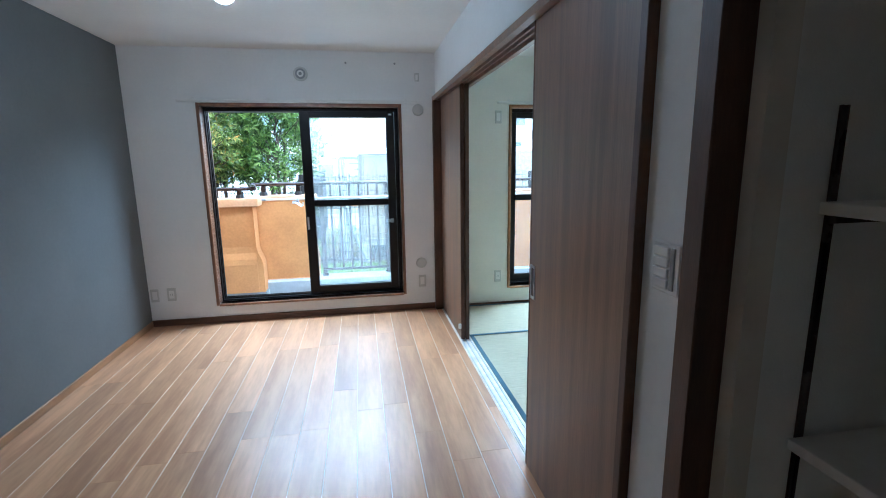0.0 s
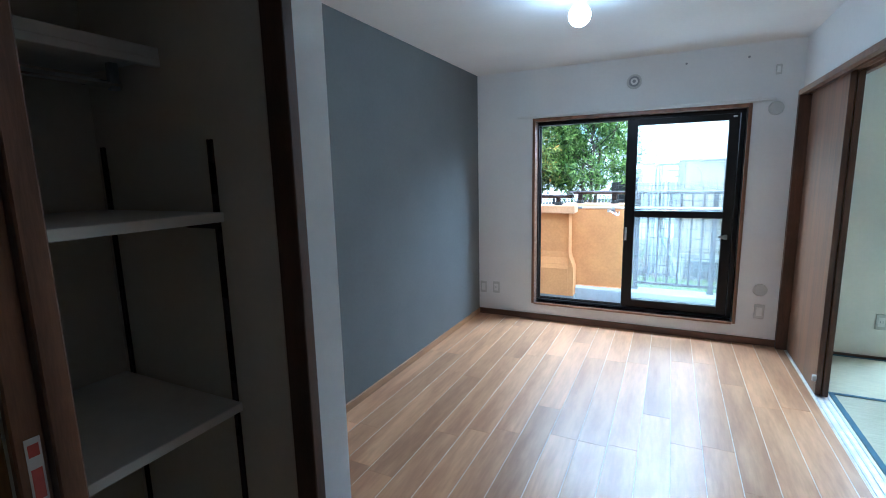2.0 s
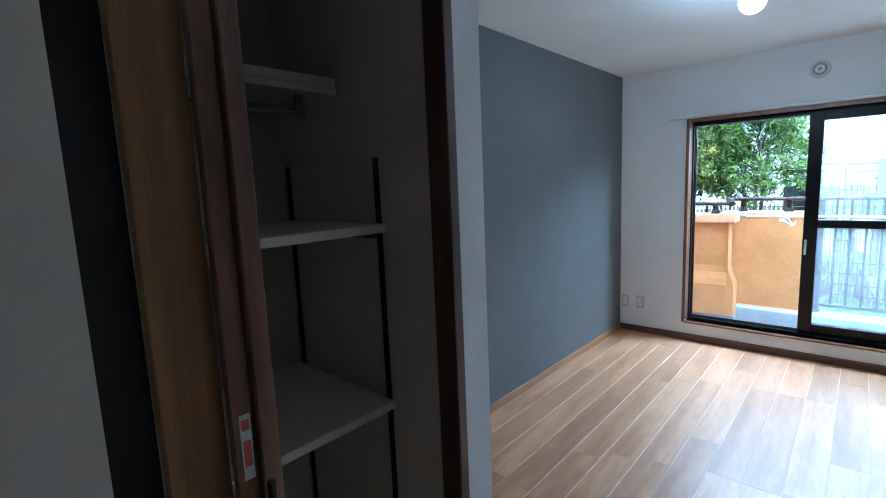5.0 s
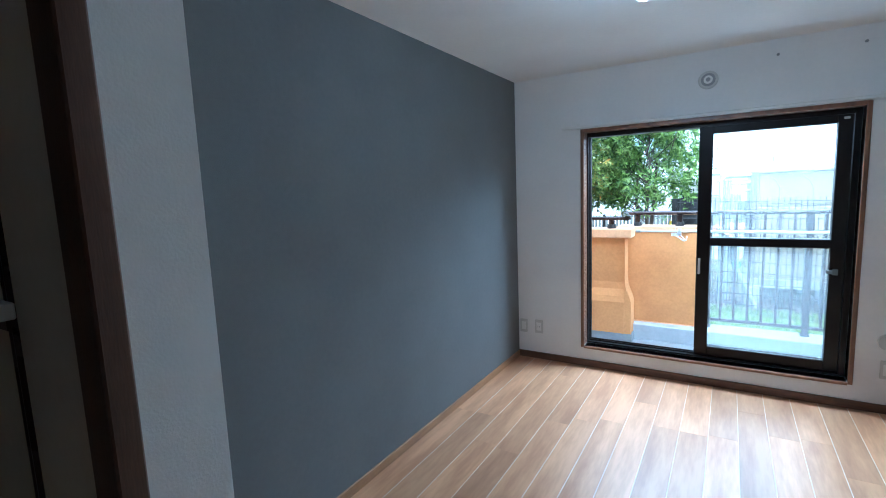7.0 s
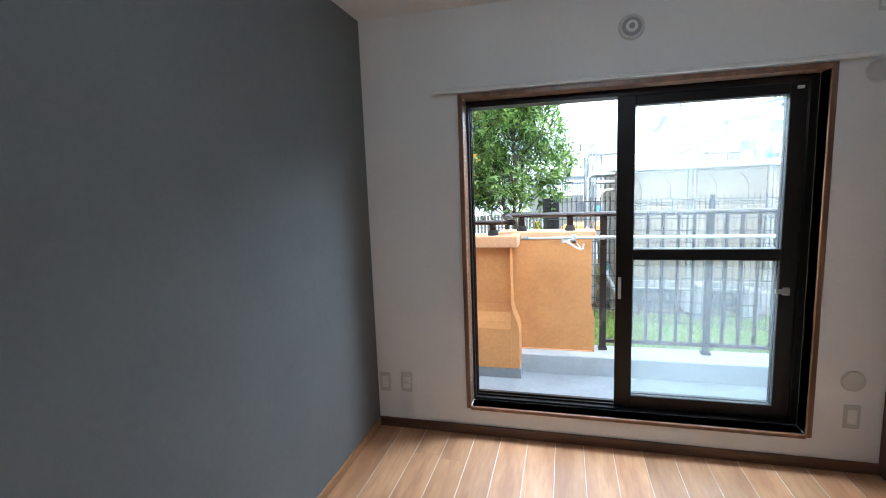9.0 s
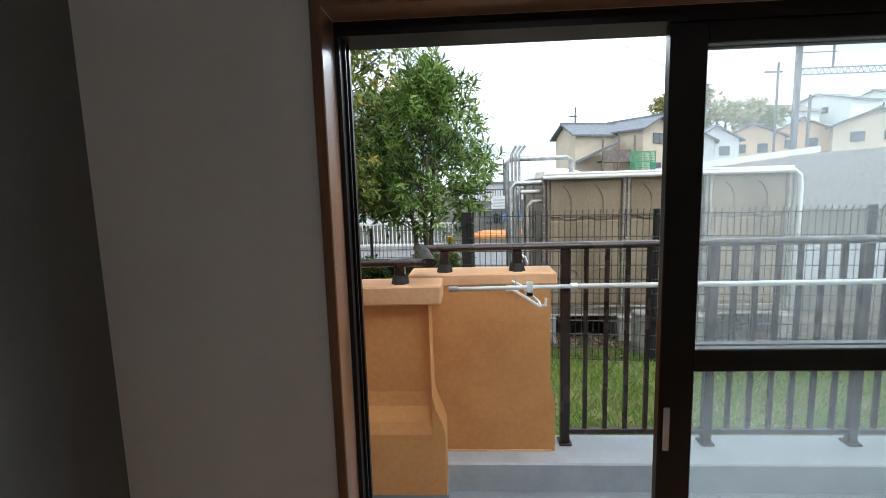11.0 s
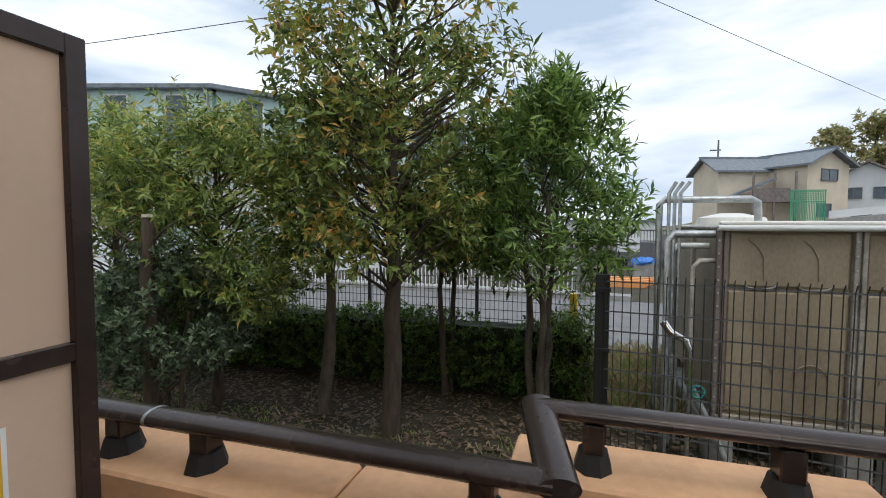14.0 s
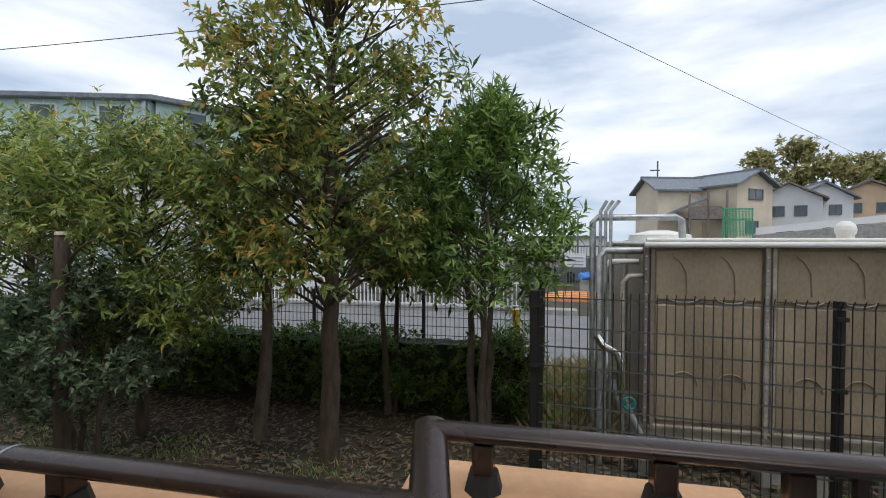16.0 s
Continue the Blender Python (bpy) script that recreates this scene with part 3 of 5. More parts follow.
def curtain_rail(x0, x1, z):
    c = thing("curtain_rail", ((x0 + x1) / 2, 0, z), "slim white curtain rail over the window", "curtain rail")
    part("rail", one_box(x0, x1, -0.045, -0.022, z - 0.010, z + 0.010, 0.004), WHITE_PLASTIC, c)
    for f in (0.06, 0.36, 0.66, 0.95):
        bx = x0 + (x1 - x0) * f
        part("bracket", boxes((bx - 0.012, bx + 0.012, -0.045, 0, z + 0.008, z + 0.014), (bx - 0.012, bx + 0.012, -0.006, 0, z - 0.012, z + 0.03)), WHITE_PLASTIC, c)


curtain_rail(0.42, 2.45, 1.970)
curtain_rail(3.21, 5.2, 1.975)

sw = thing("light_switch", (ROOM_W, -3.435, 1.18), "white four-button light switch panel", "switch")
part("plate", one_box(ROOM_W - 0.009, ROOM_W, -3.485, -3.385, 1.118, 1.242, 0.004), WHITE_PLASTIC, sw)
for k in range(4):
    part("button", one_box(ROOM_W - 0.015, ROOM_W - 0.008, -3.449, -3.395, 1.130 + 0.026 * k, 1.153 + 0.026 * k, 0.002), WHITE_PLASTIC, sw)
part("display", one_box(ROOM_W - 0.012, ROOM_W - 0.008, -3.469, -3.455, 1.130, 1.231, 0.001), GREY_PLASTIC, sw, "dark strip")

bulb = thing("ceiling_bulb", (1.29, -1.80, CEIL), "lit bare white bulb in a ceiling socket", "light bulb")
bm = tube(bmesh.new(), (1.29, -1.80, CEIL), (1.29, -1.80, CEIL - 0.022), 0.045, 0.042, 28)
part("ceiling_plate", bm, WHITE_PLASTIC, bulb)
bm = tube(bmesh.new(), (1.29, -1.80, CEIL - 0.022), (1.29, -1.80, CEIL - 0.075), 0.022, 0.020, 20)
part("socket", bm, GREY_PLASTIC, bulb)
bm = bmesh.new()
bmesh.ops.create_uvsphere(bm, u_segments=24, v_segments=14, radius=0.056, matrix=Matrix.Translation((1.29, -1.80, CEIL - 0.135)))
part("globe", bm, BULB, bulb, "glowing white globe", True)


# ---- closets ----
def closet_fit(x_front, x_back, wall_y, y_end, s1, s2, top, side, sx):
    for z, n in ((s1, "middle"), (s2, "lower")):
        s = thing("closet_shelf", ((x_front + x_back) / 2, (wall_y + y_end) / 2, z - 0.026), "white melamine %s closet shelf on wall rails" % n, "shelf", "closet shelves")
        part("board", one_box(min(x_front, x_back), max(x_front, x_back), y_end, wall_y - 0.006, z - 0.026, z, 0.002), SHELF, s)
        part("bracket", boxes((min(x_front, x_back) + 0.02, max(x_front, x_back) - 0.02, wall_y - 0.014, wall_y - 0.002, z - 0.045, z - 0.026)), RAIL_BROWN, s)
    for xr in (x_front - sx * 0.03, x_back + sx * 0.035):
        r = thing("shelf_rail", (xr, wall_y, top), "dark slotted metal shelf rail on the closet wall", "shelf rail", "closet shelf rails")
        part("channel", boxes((xr - 0.009, xr + 0.009, wall_y - 0.004, wall_y, 0.25, top), bevel=0.001), RAIL_BROWN, r)
        part("lip", boxes((xr - 0.009, xr - 0.006, wall_y - 0.008, wall_y - 0.004, 0.25, top), (xr + 0.006, xr + 0.009, wall_y - 0.008, wall_y - 0.004, 0.25, top)), RAIL_BROWN, r)


closet_fit(0.681, 0.124, -3.570, -4.410, 1.378, 0.828, 1.572, 1, 1)
closet_fit(2.825, 3.476, -3.60, -4.49, 1.345, 0.815, 1.535, 1, -1)
ts = thing("closet_top_shelf", (0.3, -3.970, 1.78), "white fixed closet top shelf with a hanging rod", "shelf")
part("board", one_box(0.122, 0.48, -4.418, -3.572, 1.795, 1.825, 0.002), SHELF, ts)
part("front_lip", one_box(0.462, 0.482, -4.418, -3.572, 1.775, 1.795, 0.002), SHELF, ts)
part("hanging_rod", tube(bmesh.new(), (0.335, -4.410, 1.735), (0.335, -3.600, 1.735), 0.011), CHROME, ts, "thin metal hanging rod")
part("rod_holder", boxes((0.325, 0.345, -3.630, -3.605, 1.72, 1.795), bevel=0.002), GALV, ts)

cd = thing("closet_door", (0.9, -4.198, 0.01), "warm oak-grained closet door, folded open", "closet door")
part("leaf", one_box(0.862, 0.892, -4.262, -4.163, 0.01, 2.09, 0.002), DOOR_WARM, cd)
part("leaf", one_box(0.900, 0.918, -4.163, -4.123, 0.01, 2.09, 0.003), TRIM_WOOD, cd)
part("edge_strip", one_box(0.862, 0.930, -4.120, -4.083, 0.01, 2.09, 0.003), TRIM_WOOD, cd)
stk = part("sticker", boxes((0.9185, 0.9195, -4.150, -4.130, 0.965, 1.09)), WHITE_PLASTIC, cd, "small white label with red print")
part("print", boxes((0.9195, 0.920, -4.147, -4.133, 1.06, 1.08), (0.9195, 0.920, -4.147, -4.133, 0.99, 1.04)), material("red_print", (0.6, 0.12, 0.1), 0.6), stk)
part("handle", boxes((0.930, 0.945, -4.118, -4.103, 0.86, 0.955), bevel=0.004), RUBBER, cd, "black handle")

# ---- balcony ----
solid("balcony_floor", boxes((-3.0, 5.9, 0.242, 1.40, -0.55, -0.115)), CONCRETE_GREY, "grey sheet-covered balcony floor", "floor", kind="structure")
solid("balcony_kerb", boxes((0.70, 5.9, 1.26, 1.56, -0.55, 0.045), bevel=0.008), material("pale_grey_paint", (0.50, 0.53, 0.55), 0.6, vary=0.05), "pale grey balcony kerb under the railing", "kerb", kind="structure")
solid("balcony_plinth", boxes((-3.0, 0.775, 1.105, 1.30, -0.3, -0.03)), CONCRETE_GREY, "grey plinth below the stucco parapet", "plinth", kind="structure")
para = thing("parapet_wall", (0, 1.2, -0.03), "orange stuccoed balcony parapet with a flared foot", "parapet", kind="structure")
prof = [(1.165, 0.965), (1.29, 0.965), (1.29, -0.03), (1.10, -0.03), (1.10, 0.30), (1.115, 0.36), (1.15, 0.43), (1.165, 0.50)]
part("stucco_wall", prism(bmesh.new(), prof, "x", -3.0, 0.70), STUCCO, para)
endp = [(0.70, 0.965), (0.705, 0.50), (0.72, 0.43), (0.75, 0.36), (0.765, 0.30), (0.765, -0.03), (0.70, -0.03)]
part("wall_end", prism(bmesh.new(), endp, "y", 1.105, 1.29), STUCCO, para)
part("pilaster", boxes((0.243, 0.25, 1.160, 1.168, 0.5, 0.965)), STUCCO_CAP, para, "thin vertical joint")
for a, b in ((-3.0, 0.226), (0.232, 0.762)):
    part("coping", one_box(a, b, 1.105, 1.325, 0.965, 1.058, 0.007), STUCCO_CAP, para, "peach coping slab")
para2 = thing("parapet_wall", (1.0, 1.45, -0.03), "orange stuccoed parapet end beside the railing", "parapet", kind="structure")
endb = [(0.60, 1.0), (1.335, 1.0), (1.335, 0.45), (1.345, 0.40), (1.36, 0.33), (1.36, 0.03), (0.60, 0.03)]
part("stucco_wall", prism(bmesh.new(), endb, "y", 1.385, 1.58), STUCCO, para2)
part("coping", one_box(0.57, 1.368, 1.372, 1.60, 1.0, 1.064, 0.007), STUCCO_CAP, para2, "peach coping slab")
part("drip_strip", one_box(0.62, 1.34, 1.376, 1.385, 0.035, 0.055, 0.002), STUCCO_CAP, para2)

para3 = thing("parapet_wall", (4.9, 1.45, 0.03), "orange stuccoed parapet before the tatami room window", "parapet", kind="structure")
endc = [(3.90, 1.0), (5.9, 1.0), (5.9, 0.03), (3.83, 0.03), (3.83, 0.33), (3.85, 0.40), (3.90, 0.47)]
part("stucco_wall", prism(bmesh.new(), endc, "y", 1.385, 1.58), STUCCO, para3)
part("coping", one_box(3.86, 5.9, 1.372, 1.60, 1.0, 1.064, 0.007), STUCCO_CAP, para3, "peach coping slab")
rail = thing("balcony_railing", (2.5, 1.47, 0.045), "brown aluminium balcony railing with upright bars", "railing")
RZ = 1.195
ra = part("handrail", sweep(bmesh.new(), [(-0.28, 1.20, RZ - 0.034), (0.69, 1.20, RZ - 0.034)], 0.040, 16, 0.52), RAIL_BROWN, rail, smooth=True)
part("handrail", sweep(bmesh.new(), [(-3.0, 1.20, RZ - 0.034), (-0.286, 1.20, RZ - 0.034)], 0.040, 16, 0.52), RAIL_BROWN, rail, smooth=True)
part("elbow", sweep(bmesh.new(), [(0.702, 1.172, RZ - 0.034), (0.628, 1.498, RZ)], 0.0415, 16, 0.56), RAIL_BROWN, rail, "angled brown handrail corner", True)
part("handrail", sweep(bmesh.new(), [(0.63, 1.47, RZ), (5.9, 1.47, RZ)], 0.040, 16, 0.52), RAIL_BROWN, rail, smooth=True)
part("joint_sleeve", sweep(bmesh.new(), [(-0.290, 1.20, RZ - 0.034), (-0.281, 1.20, RZ - 0.034)], 0.041, 16, 0.54), GALV, rail, "silver joint sleeve", True)
for fx, fy, fz in ((-0.40, 1.20, 1.058), (-0.13, 1.20, 1.058), (0.555, 1.20, 1.058), (0.765, 1.47, 1.064), (1.165, 1.47, 1.064), (-1.3, 1.20, 1.058), (-2.2, 1.2, 1.058)):
    p = part("post", boxes((fx - 0.025, fx + 0.025, fy - 0.03, fy + 0.03, fz, RZ - 0.02), bevel=0.004), RAIL_BROWN, rail)
    bm = bmesh.new()
    r = bmesh.ops.create_cone(bm, cap_ends=True, segments=8, radius1=0.047, radius2=0.036, depth=0.042, matrix=Matrix.Translation((fx, fy, fz + 0.021)) @ Matrix.Diagonal((1, 1.2, 1, 1)) @ Matrix.Rotation(math.pi / 8, 4, "Z"))
    part("foot_cover", bm, RUBBER, p, "black foot cover")
for px in (1.43, 2.22, 3.01, 3.79):
    p = part("post", boxes((px - 0.026, px + 0.026, 1.45, 1.49, 0.045, RZ - 0.02), bevel=0.004), RAIL_BROWN, rail)
    part("base_plate", boxes((px - 0.036, px + 0.036, 1.43, 1.51, 0.045, 0.06), bevel=0.003), RAIL_BROWN, p)
    for k in range(1, 7):
        bx = px + 0.79 * k / 7
        if bx < 3.78:
            part("bar", boxes((bx - 0.011, bx + 0.011, 1.46, 1.48, 0.13, RZ - 0.02)), RAIL_BROWN, rail)
part("bottom_rail", boxes((1.43, 3.79, 1.455, 1.485, 0.105, 0.135), bevel=0.003), RAIL_BROWN, rail)

pole = thing("drying_pole", (2.4, 1.13, 1.042), "white telescopic laundry drying pole on wall brackets", "drying pole")
part("thin_tube", tube(bmesh.new(), (0.83, 1.13, 1.037), (1.40, 1.13, 1.042), 0.0100, seg=16), WHITE_PLASTIC, pole, smooth=True)
part("thick_tube", tube(bmesh.new(), (1.40, 1.13, 1.042), (4.2, 1.13, 1.042), 0.0125, seg=16), WHITE_PLASTIC, pole, smooth=True)
part("collar", tube(bmesh.new(), (1.385, 1.13, 1.042), (1.415, 1.13, 1.042), 0.0165, seg=16), WHITE_PLASTIC, pole)
part("end_cap", tube(bmesh.new(), (0.80, 1.13, 1.037), (0.845, 1.13, 1.037), 0.0135, 0.0135, 16), GREY_PLASTIC, pole, "grey end cap")


def pole_bracket(bx):
    b = thing("pole_bracket", (bx, 1.385, 0.985), "white folding laundry pole bracket on the parapet", "bracket", "laundry pole brackets")
    part("wall_plate", boxes((bx - 0.035, bx + 0.035, 1.377, 1.385, 0.965, 1.0), bevel=0.003), WHITE_PLASTIC, b)
    part("upper_arm", sweep(bmesh.new(), [(bx, 1.38, 1.020), (bx + 0.03, 1.25, 1.025), (bx + 0.06, 1.14, 1.010)], 0.007, 8), WHITE_PLASTIC, b)
    part("lower_arm", sweep(bmesh.new(), [(bx, 1.38, 0.975), (bx + 0.05, 1.25, 0.965), (bx + 0.09, 1.12, 0.958), (bx + 0.105, 1.085, 0.955), (bx + 0.125, 1.065, 0.968), (bx + 0.128, 1.075, 1.0)], 0.008, 8), WHITE_PLASTIC, b)
    part("strut", sweep(bmesh.new(), [(bx + 0.06, 1.14, 1.010), (bx + 0.10, 1.11, 0.975), (bx + 0.105, 1.085, 0.96)], 0.006, 8), WHITE_PLASTIC, b)
    part("pole_rest", boxes((bx + 0.045, bx + 0.075, 1.112, 1.118, 1.000, 1.065), (bx + 0.045, bx + 0.075, 1.142, 1.148, 1.000, 1.065), (bx + 0.045, bx + 0.075, 1.112, 1.148, 1.000, 1.020), bevel=0.001), WHITE_PLASTIC, b)
    part("pin", tube(bmesh.new(), (bx + 0.01, 1.30, 1.005), (bx + 0.01, 1.30, 1.065), 0.003, seg=8), GALV, b)


pole_bracket(1.13)

prt = thing("balcony_partition", (-0.23, 0.65, -0.115), "beige balcony partition board in a brown aluminium frame", "partition")
part("frame", boxes((-0.25, -0.21, 0.965, 1.005, -0.115, 2.005), (-0.25, -0.21, 0.25, 0.285, -0.115, 2.005), (-0.25, -0.21, 0.285, 0.965, 1.965, 2.005), (-0.25, -0.21, 0.285, 0.965, 1.375, 1.412), (-0.25, -0.21, 0.285, 0.965, -0.115, -0.07), bevel=0.002), RAIL_BROWN, prt, "brown aluminium frame")
part("board", boxes((-0.235, -0.226, 0.285, 0.965, 1.412, 1.965)), CREAM_PANEL, prt)
part("board", boxes((-0.235, -0.226, 0.285, 0.965, -0.07, 1.375)), CREAM_PANEL, prt)
lab = part("notice", boxes((-0.226, -0.2245, 0.55, 0.845, 1.05, 1.28)), YELLOW, prt, "yellow notice with a white border")
part("border", boxes((-0.226, -0.2235, 0.845, 0.853, 1.042, 1.288), (-0.226, -0.2235, 0.55, 0.845, 1.28, 1.288)), WHITE_PLASTIC, lab)

# ---- outside ground ----
G = -0.55
bm = bmesh.new()
bmesh.ops.create_grid(bm, x_segments=8, y_segments=8, size=600, matrix=Matrix.Translation((0, 300, G)))
solid("ground", bm, SOIL, "dark soil covered with leaf litter", "ground", kind="structure")
solid("lawn_earth", boxes((0.80, 9.0, 1.58, 4.25, G - 0.05, G + 0.005), bevel=0.004), material("pale_dry_earth", (0.30, 0.25, 0.17), 0.95, vary=0.25, scale=1.6, second=(0.16, 0.15, 0.08), bump=0.8, bump_scale=18, fine=24), "pale dry earth with patchy grass beside the balcony", "ground", kind="structure")
solid("road", boxes((-60, 40, 8.6, 14.2, G - 0.1, G + 0.03)), ASPHALT, "grey asphalt road beyond the hedge", "road", kind="structure")
solid("building_foundation_slab", boxes((-3.0, 5.9, SOUTH, 0.24, G, -0.12)), CONCRETE, "concrete base of the flat", "foundation", kind="structure")


# ---- plants ----
def leaf_cloud(name, mat, parent, centres, n, size, droop=0.3, slim=0.28, seed=1, label="", top=False):
    """Whorls of small folded leaves on twigs round the branch tips; every leaf is five corners and four faces."""
    rng = np.random.default_rng(seed)
    c = np.array([p[:3] for p in centres])
    rad = np.array([p[3] for p in centres])
    m = 8
    tw = n // m
    n = tw * m
    pick = rng.choice(len(c), tw, p=rad ** 2 / (rad ** 2).sum())
    off = rng.normal(size=(tw, 3))
    off /= np.linalg.norm(off, axis=1)[:, None]
    base = c[pick] + off * (rad[pick] * rng.uniform(0.2, 1.0, tw) ** 0.6)[:, None]
    axis = off * 0.8 + rng.normal(size=(tw, 3)) * 0.35 + np.array([0, 0, 0.45])
    axis /= np.linalg.norm(axis, axis=1)[:, None]
    q = np.cross(axis, rng.normal(size=(tw, 3)))
    q /= np.linalg.norm(q, axis=1)[:, None] + 1e-6
    w = np.cross(axis, q)
    j = np.tile(np.arange(m), tw)
    ang = 2.4 * j + rng.normal(size=n) * 0.3
    ax, q, w = (np.repeat(k, m, 0) for k in (axis, q, w))
    pos = np.repeat(base, m, 0) + ax * (j / m * size * 1.1)[:, None]
    d = ax * (0.25 + 0.12 * j)[:, None] + q * np.cos(ang)[:, None] + w * np.sin(ang)[:, None] + rng.normal(size=(n, 3)) * 0.2
    d[:, 2] -= droop
    d /= np.linalg.norm(d, axis=1)[:, None]
    side = np.cross(d, ax + rng.normal(size=(n, 3)) * 0.25)
    side /= np.linalg.norm(side, axis=1)[:, None] + 1e-6
    up = np.cross(side, d)
    ln = size * rng.uniform(0.65, 1.3, n)[:, None]
    wd = ln * slim
    v = np.stack([pos, pos + d * ln * 0.45 + side * wd * 0.5 + up * wd * 0.22, pos + d * ln * 0.5, pos + d * ln * 0.45 - side * wd * 0.5 + up * wd * 0.22, pos + d * ln - up * ln * 0.08], 1).reshape(-1, 3)
    k = np.arange(n)[:, None] * 5
    f = np.concatenate([k + np.array([0, 1, 2]), k + np.array([0, 2, 3]), k + np.array([2, 1, 4]), k + np.array([3, 2, 4])], 0)
    me = bpy.data.meshes.new(name)
    me.from_pydata(v.tolist(), [], f.tolist())
    me.materials.append(mat)
    ob = new(name, me)
    if parent:
        ob.parent = parent
        ob.matrix_parent_inverse = world_of(parent).inverted()
    return tagged(ob, label)


def limb(bm, p0, p1, r0, r1, rng, steps=5, wob=0.05, seg=9):
    p0, p1 = Vector(p0), Vector(p1)
    rings = []
    for i in range(steps + 1):
        f = i / steps
        p = p0.lerp(p1, f) + Vector((rng.uniform(-wob, wob), rng.uniform(-wob, wob), 0)) * (0 if i in (0, steps) else 1)
        r = r0 + (r1 - r0) * f
        d = (p1 - p0).normalized()
        s = d.orthogonal().normalized()
        u = s.cross(d)
        rings.append([bm.verts.new(p + r * (1 + rng.uniform(-0.08, 0.08)) * (math.cos(a) * s + math.sin(a) * u)) for a in [2 * math.pi * k / seg for k in range(seg)]])
    for a, b in zip(rings, rings[1:]):
        for k in range(seg):
            bm.faces.new((a[k], a[(k + 1) % seg], b[(k + 1) % seg], b[k]))
    bm.faces.new(rings[-1])


def tree(at, height, spread, crown_z, trunk_r, mats, n, size, slim, seed, label, stems=1, top_mat=None, tips=40, lean=(0, 0), bark=BARK, shape=1.0, droop=0.3):
    rng = random.Random(seed)
    x, y = at
    t = thing("tree", (x, y, G), label, "tree")
    bm = bmesh.new()
    top = Vector((x + lean[0], y + lean[1], G + height))
    for s in range(stems):
        a = 2 * math.pi * s / max(1, stems) + seed
        ox = 0 if stems == 1 else 0.07
        limb(bm, (x + ox * math.cos(a), y + ox * math.sin(a), G - 0.05), (x + lean[0] * 0.6 + 3 * ox * math.cos(a), y + lean[1] * 0.6 + 3 * ox * math.sin(a), G + height * 0.7), trunk_r, trunk_r * 0.4, rng, 9, 0.025, 12)
    centres = []
    for i in range(tips):
        f = rng.random()
        z = crown_z + (G + height - crown_z) * f
        w = spread * (math.sin(math.pi * (0.18 + 0.78 * f)) ** shape) * (0.45 + 0.55 * math.sqrt(rng.random()))
        a = rng.uniform(0, 2 * math.pi)
        c = Vector((x + lean[0] * f + w * math.cos(a), y + lean[1] * f + w * math.sin(a), z))
        centres.append((*c, rng.uniform(0.20, 0.36) * spread))
        fork = Vector((x + lean[0] * f * 0.5, y + lean[1] * f * 0.5, max(G + 0.25 * height, z - 0.35 * w - 0.25)))
        limb(bm, fork, c, trunk_r * 0.22, 0.004, rng, 4, 0.03, 5)
    part("trunk", bm, bark, t, smooth=True)
    lo = [c for c in centres if c[2] < crown_z + 0.52 * (G + height - crown_z)]
    hi = [c for c in centres if c not in lo]
    # upper crown takes a lighter leaf colour that imitates light from the sky
    if top_mat:
        leaf_cloud("crown", mats, t, lo + hi[: len(hi) // 3], int(n * 0.5), size, droop, slim, seed)
        leaf_cloud("crown", top_mat, t, hi + lo[: len(lo) // 3], int(n * 0.5), size, droop, slim, seed + 1, "paler bronze and yellow upper leaves, brightened for sky light")
    else:
        leaf_cloud("crown", mats, t, centres, n, size, droop, slim, seed)
    return t


tree((-1.14, 4.62), 5.7, 1.10, 1.4, 0.10, LEAF_OLD, 23000, 0.088, 0.38, 3, "evergreen tree with paler bronze and yellow upper leaves, brightened for sky light", top_mat=LEAF_TOP, tips=140, lean=(0.05, 0), droop=0.5, shape=0.7)
tree((-2.10, 4.95), 3.5, 0.75, 1.5, 0.085, LEAF_OLD, 5000, 0.10, 0.36, 8, "slim evergreen tree with dark leaves", tips=26, bark=BARK_GREY, lean=(0.1, 0.2))
tree((0.25, 5.60), 3.6, 0.86, 1.15, 0.05, LEAF_FRESH, 13000, 0.125, 0.26, 5, "fresh green narrow-leaved tree with several stems", stems=3, tips=60, bark=BARK_GREY, lean=(0.05, 0), droop=0.0, shape=0.7)
tree((-3.45, 4.75), 3.30, 1.20, 0.55, 0.07, LEAF_BUSH, 20000, 0.10, 0.28, 11, "dense bushy tree with narrow green leaves", top_mat=LEAF_BUSH_LIT, tips=75, bark=BARK, droop=0.35, shape=0.7)
tree((-5.6, 5.2), 3.5, 1.3, 0.4, 0.07, LEAF_BUSH, 11000, 0.115, 0.28, 21, "dense green bushy tree by the hedge", top_mat=LEAF_BUSH_LIT, tips=55, bark=BARK, shape=0.7)
tree((-3.30, 3.95), 1.85, 0.75, -0.10, 0.03, LEAF_GREY, 10000, 0.068, 0.44, 13, "low shrub with pale rounded leaves", stems=3, tips=36, droop=0.0, shape=0.7)
tree((-0.95, 6.0), 3.0, 0.75, 1.2, 0.05, LEAF_OLD, 6000, 0.11, 0.36, 17, "dark evergreen tree behind the others", tips=30, stems=2)
tree((0.62, 6.1), 1.4, 0.30, -0.2, 0.02, LEAF_FRESH, 1200, 0.12, 0.14, 19, "small bamboo-like shrub by the fence", tips=14, stems=3)

stump = thing("pruned_trunk", (-3.22, 3.7, G), "pruned dark trunk with a pale sawn top", "tree stump")
bm = bmesh.new()
limb(bm, (-3.28, 3.7, G - 0.05), (-3.22, 3.7, 1.70), 0.07, 0.058, random.Random(77), 8, 0.02, 12)
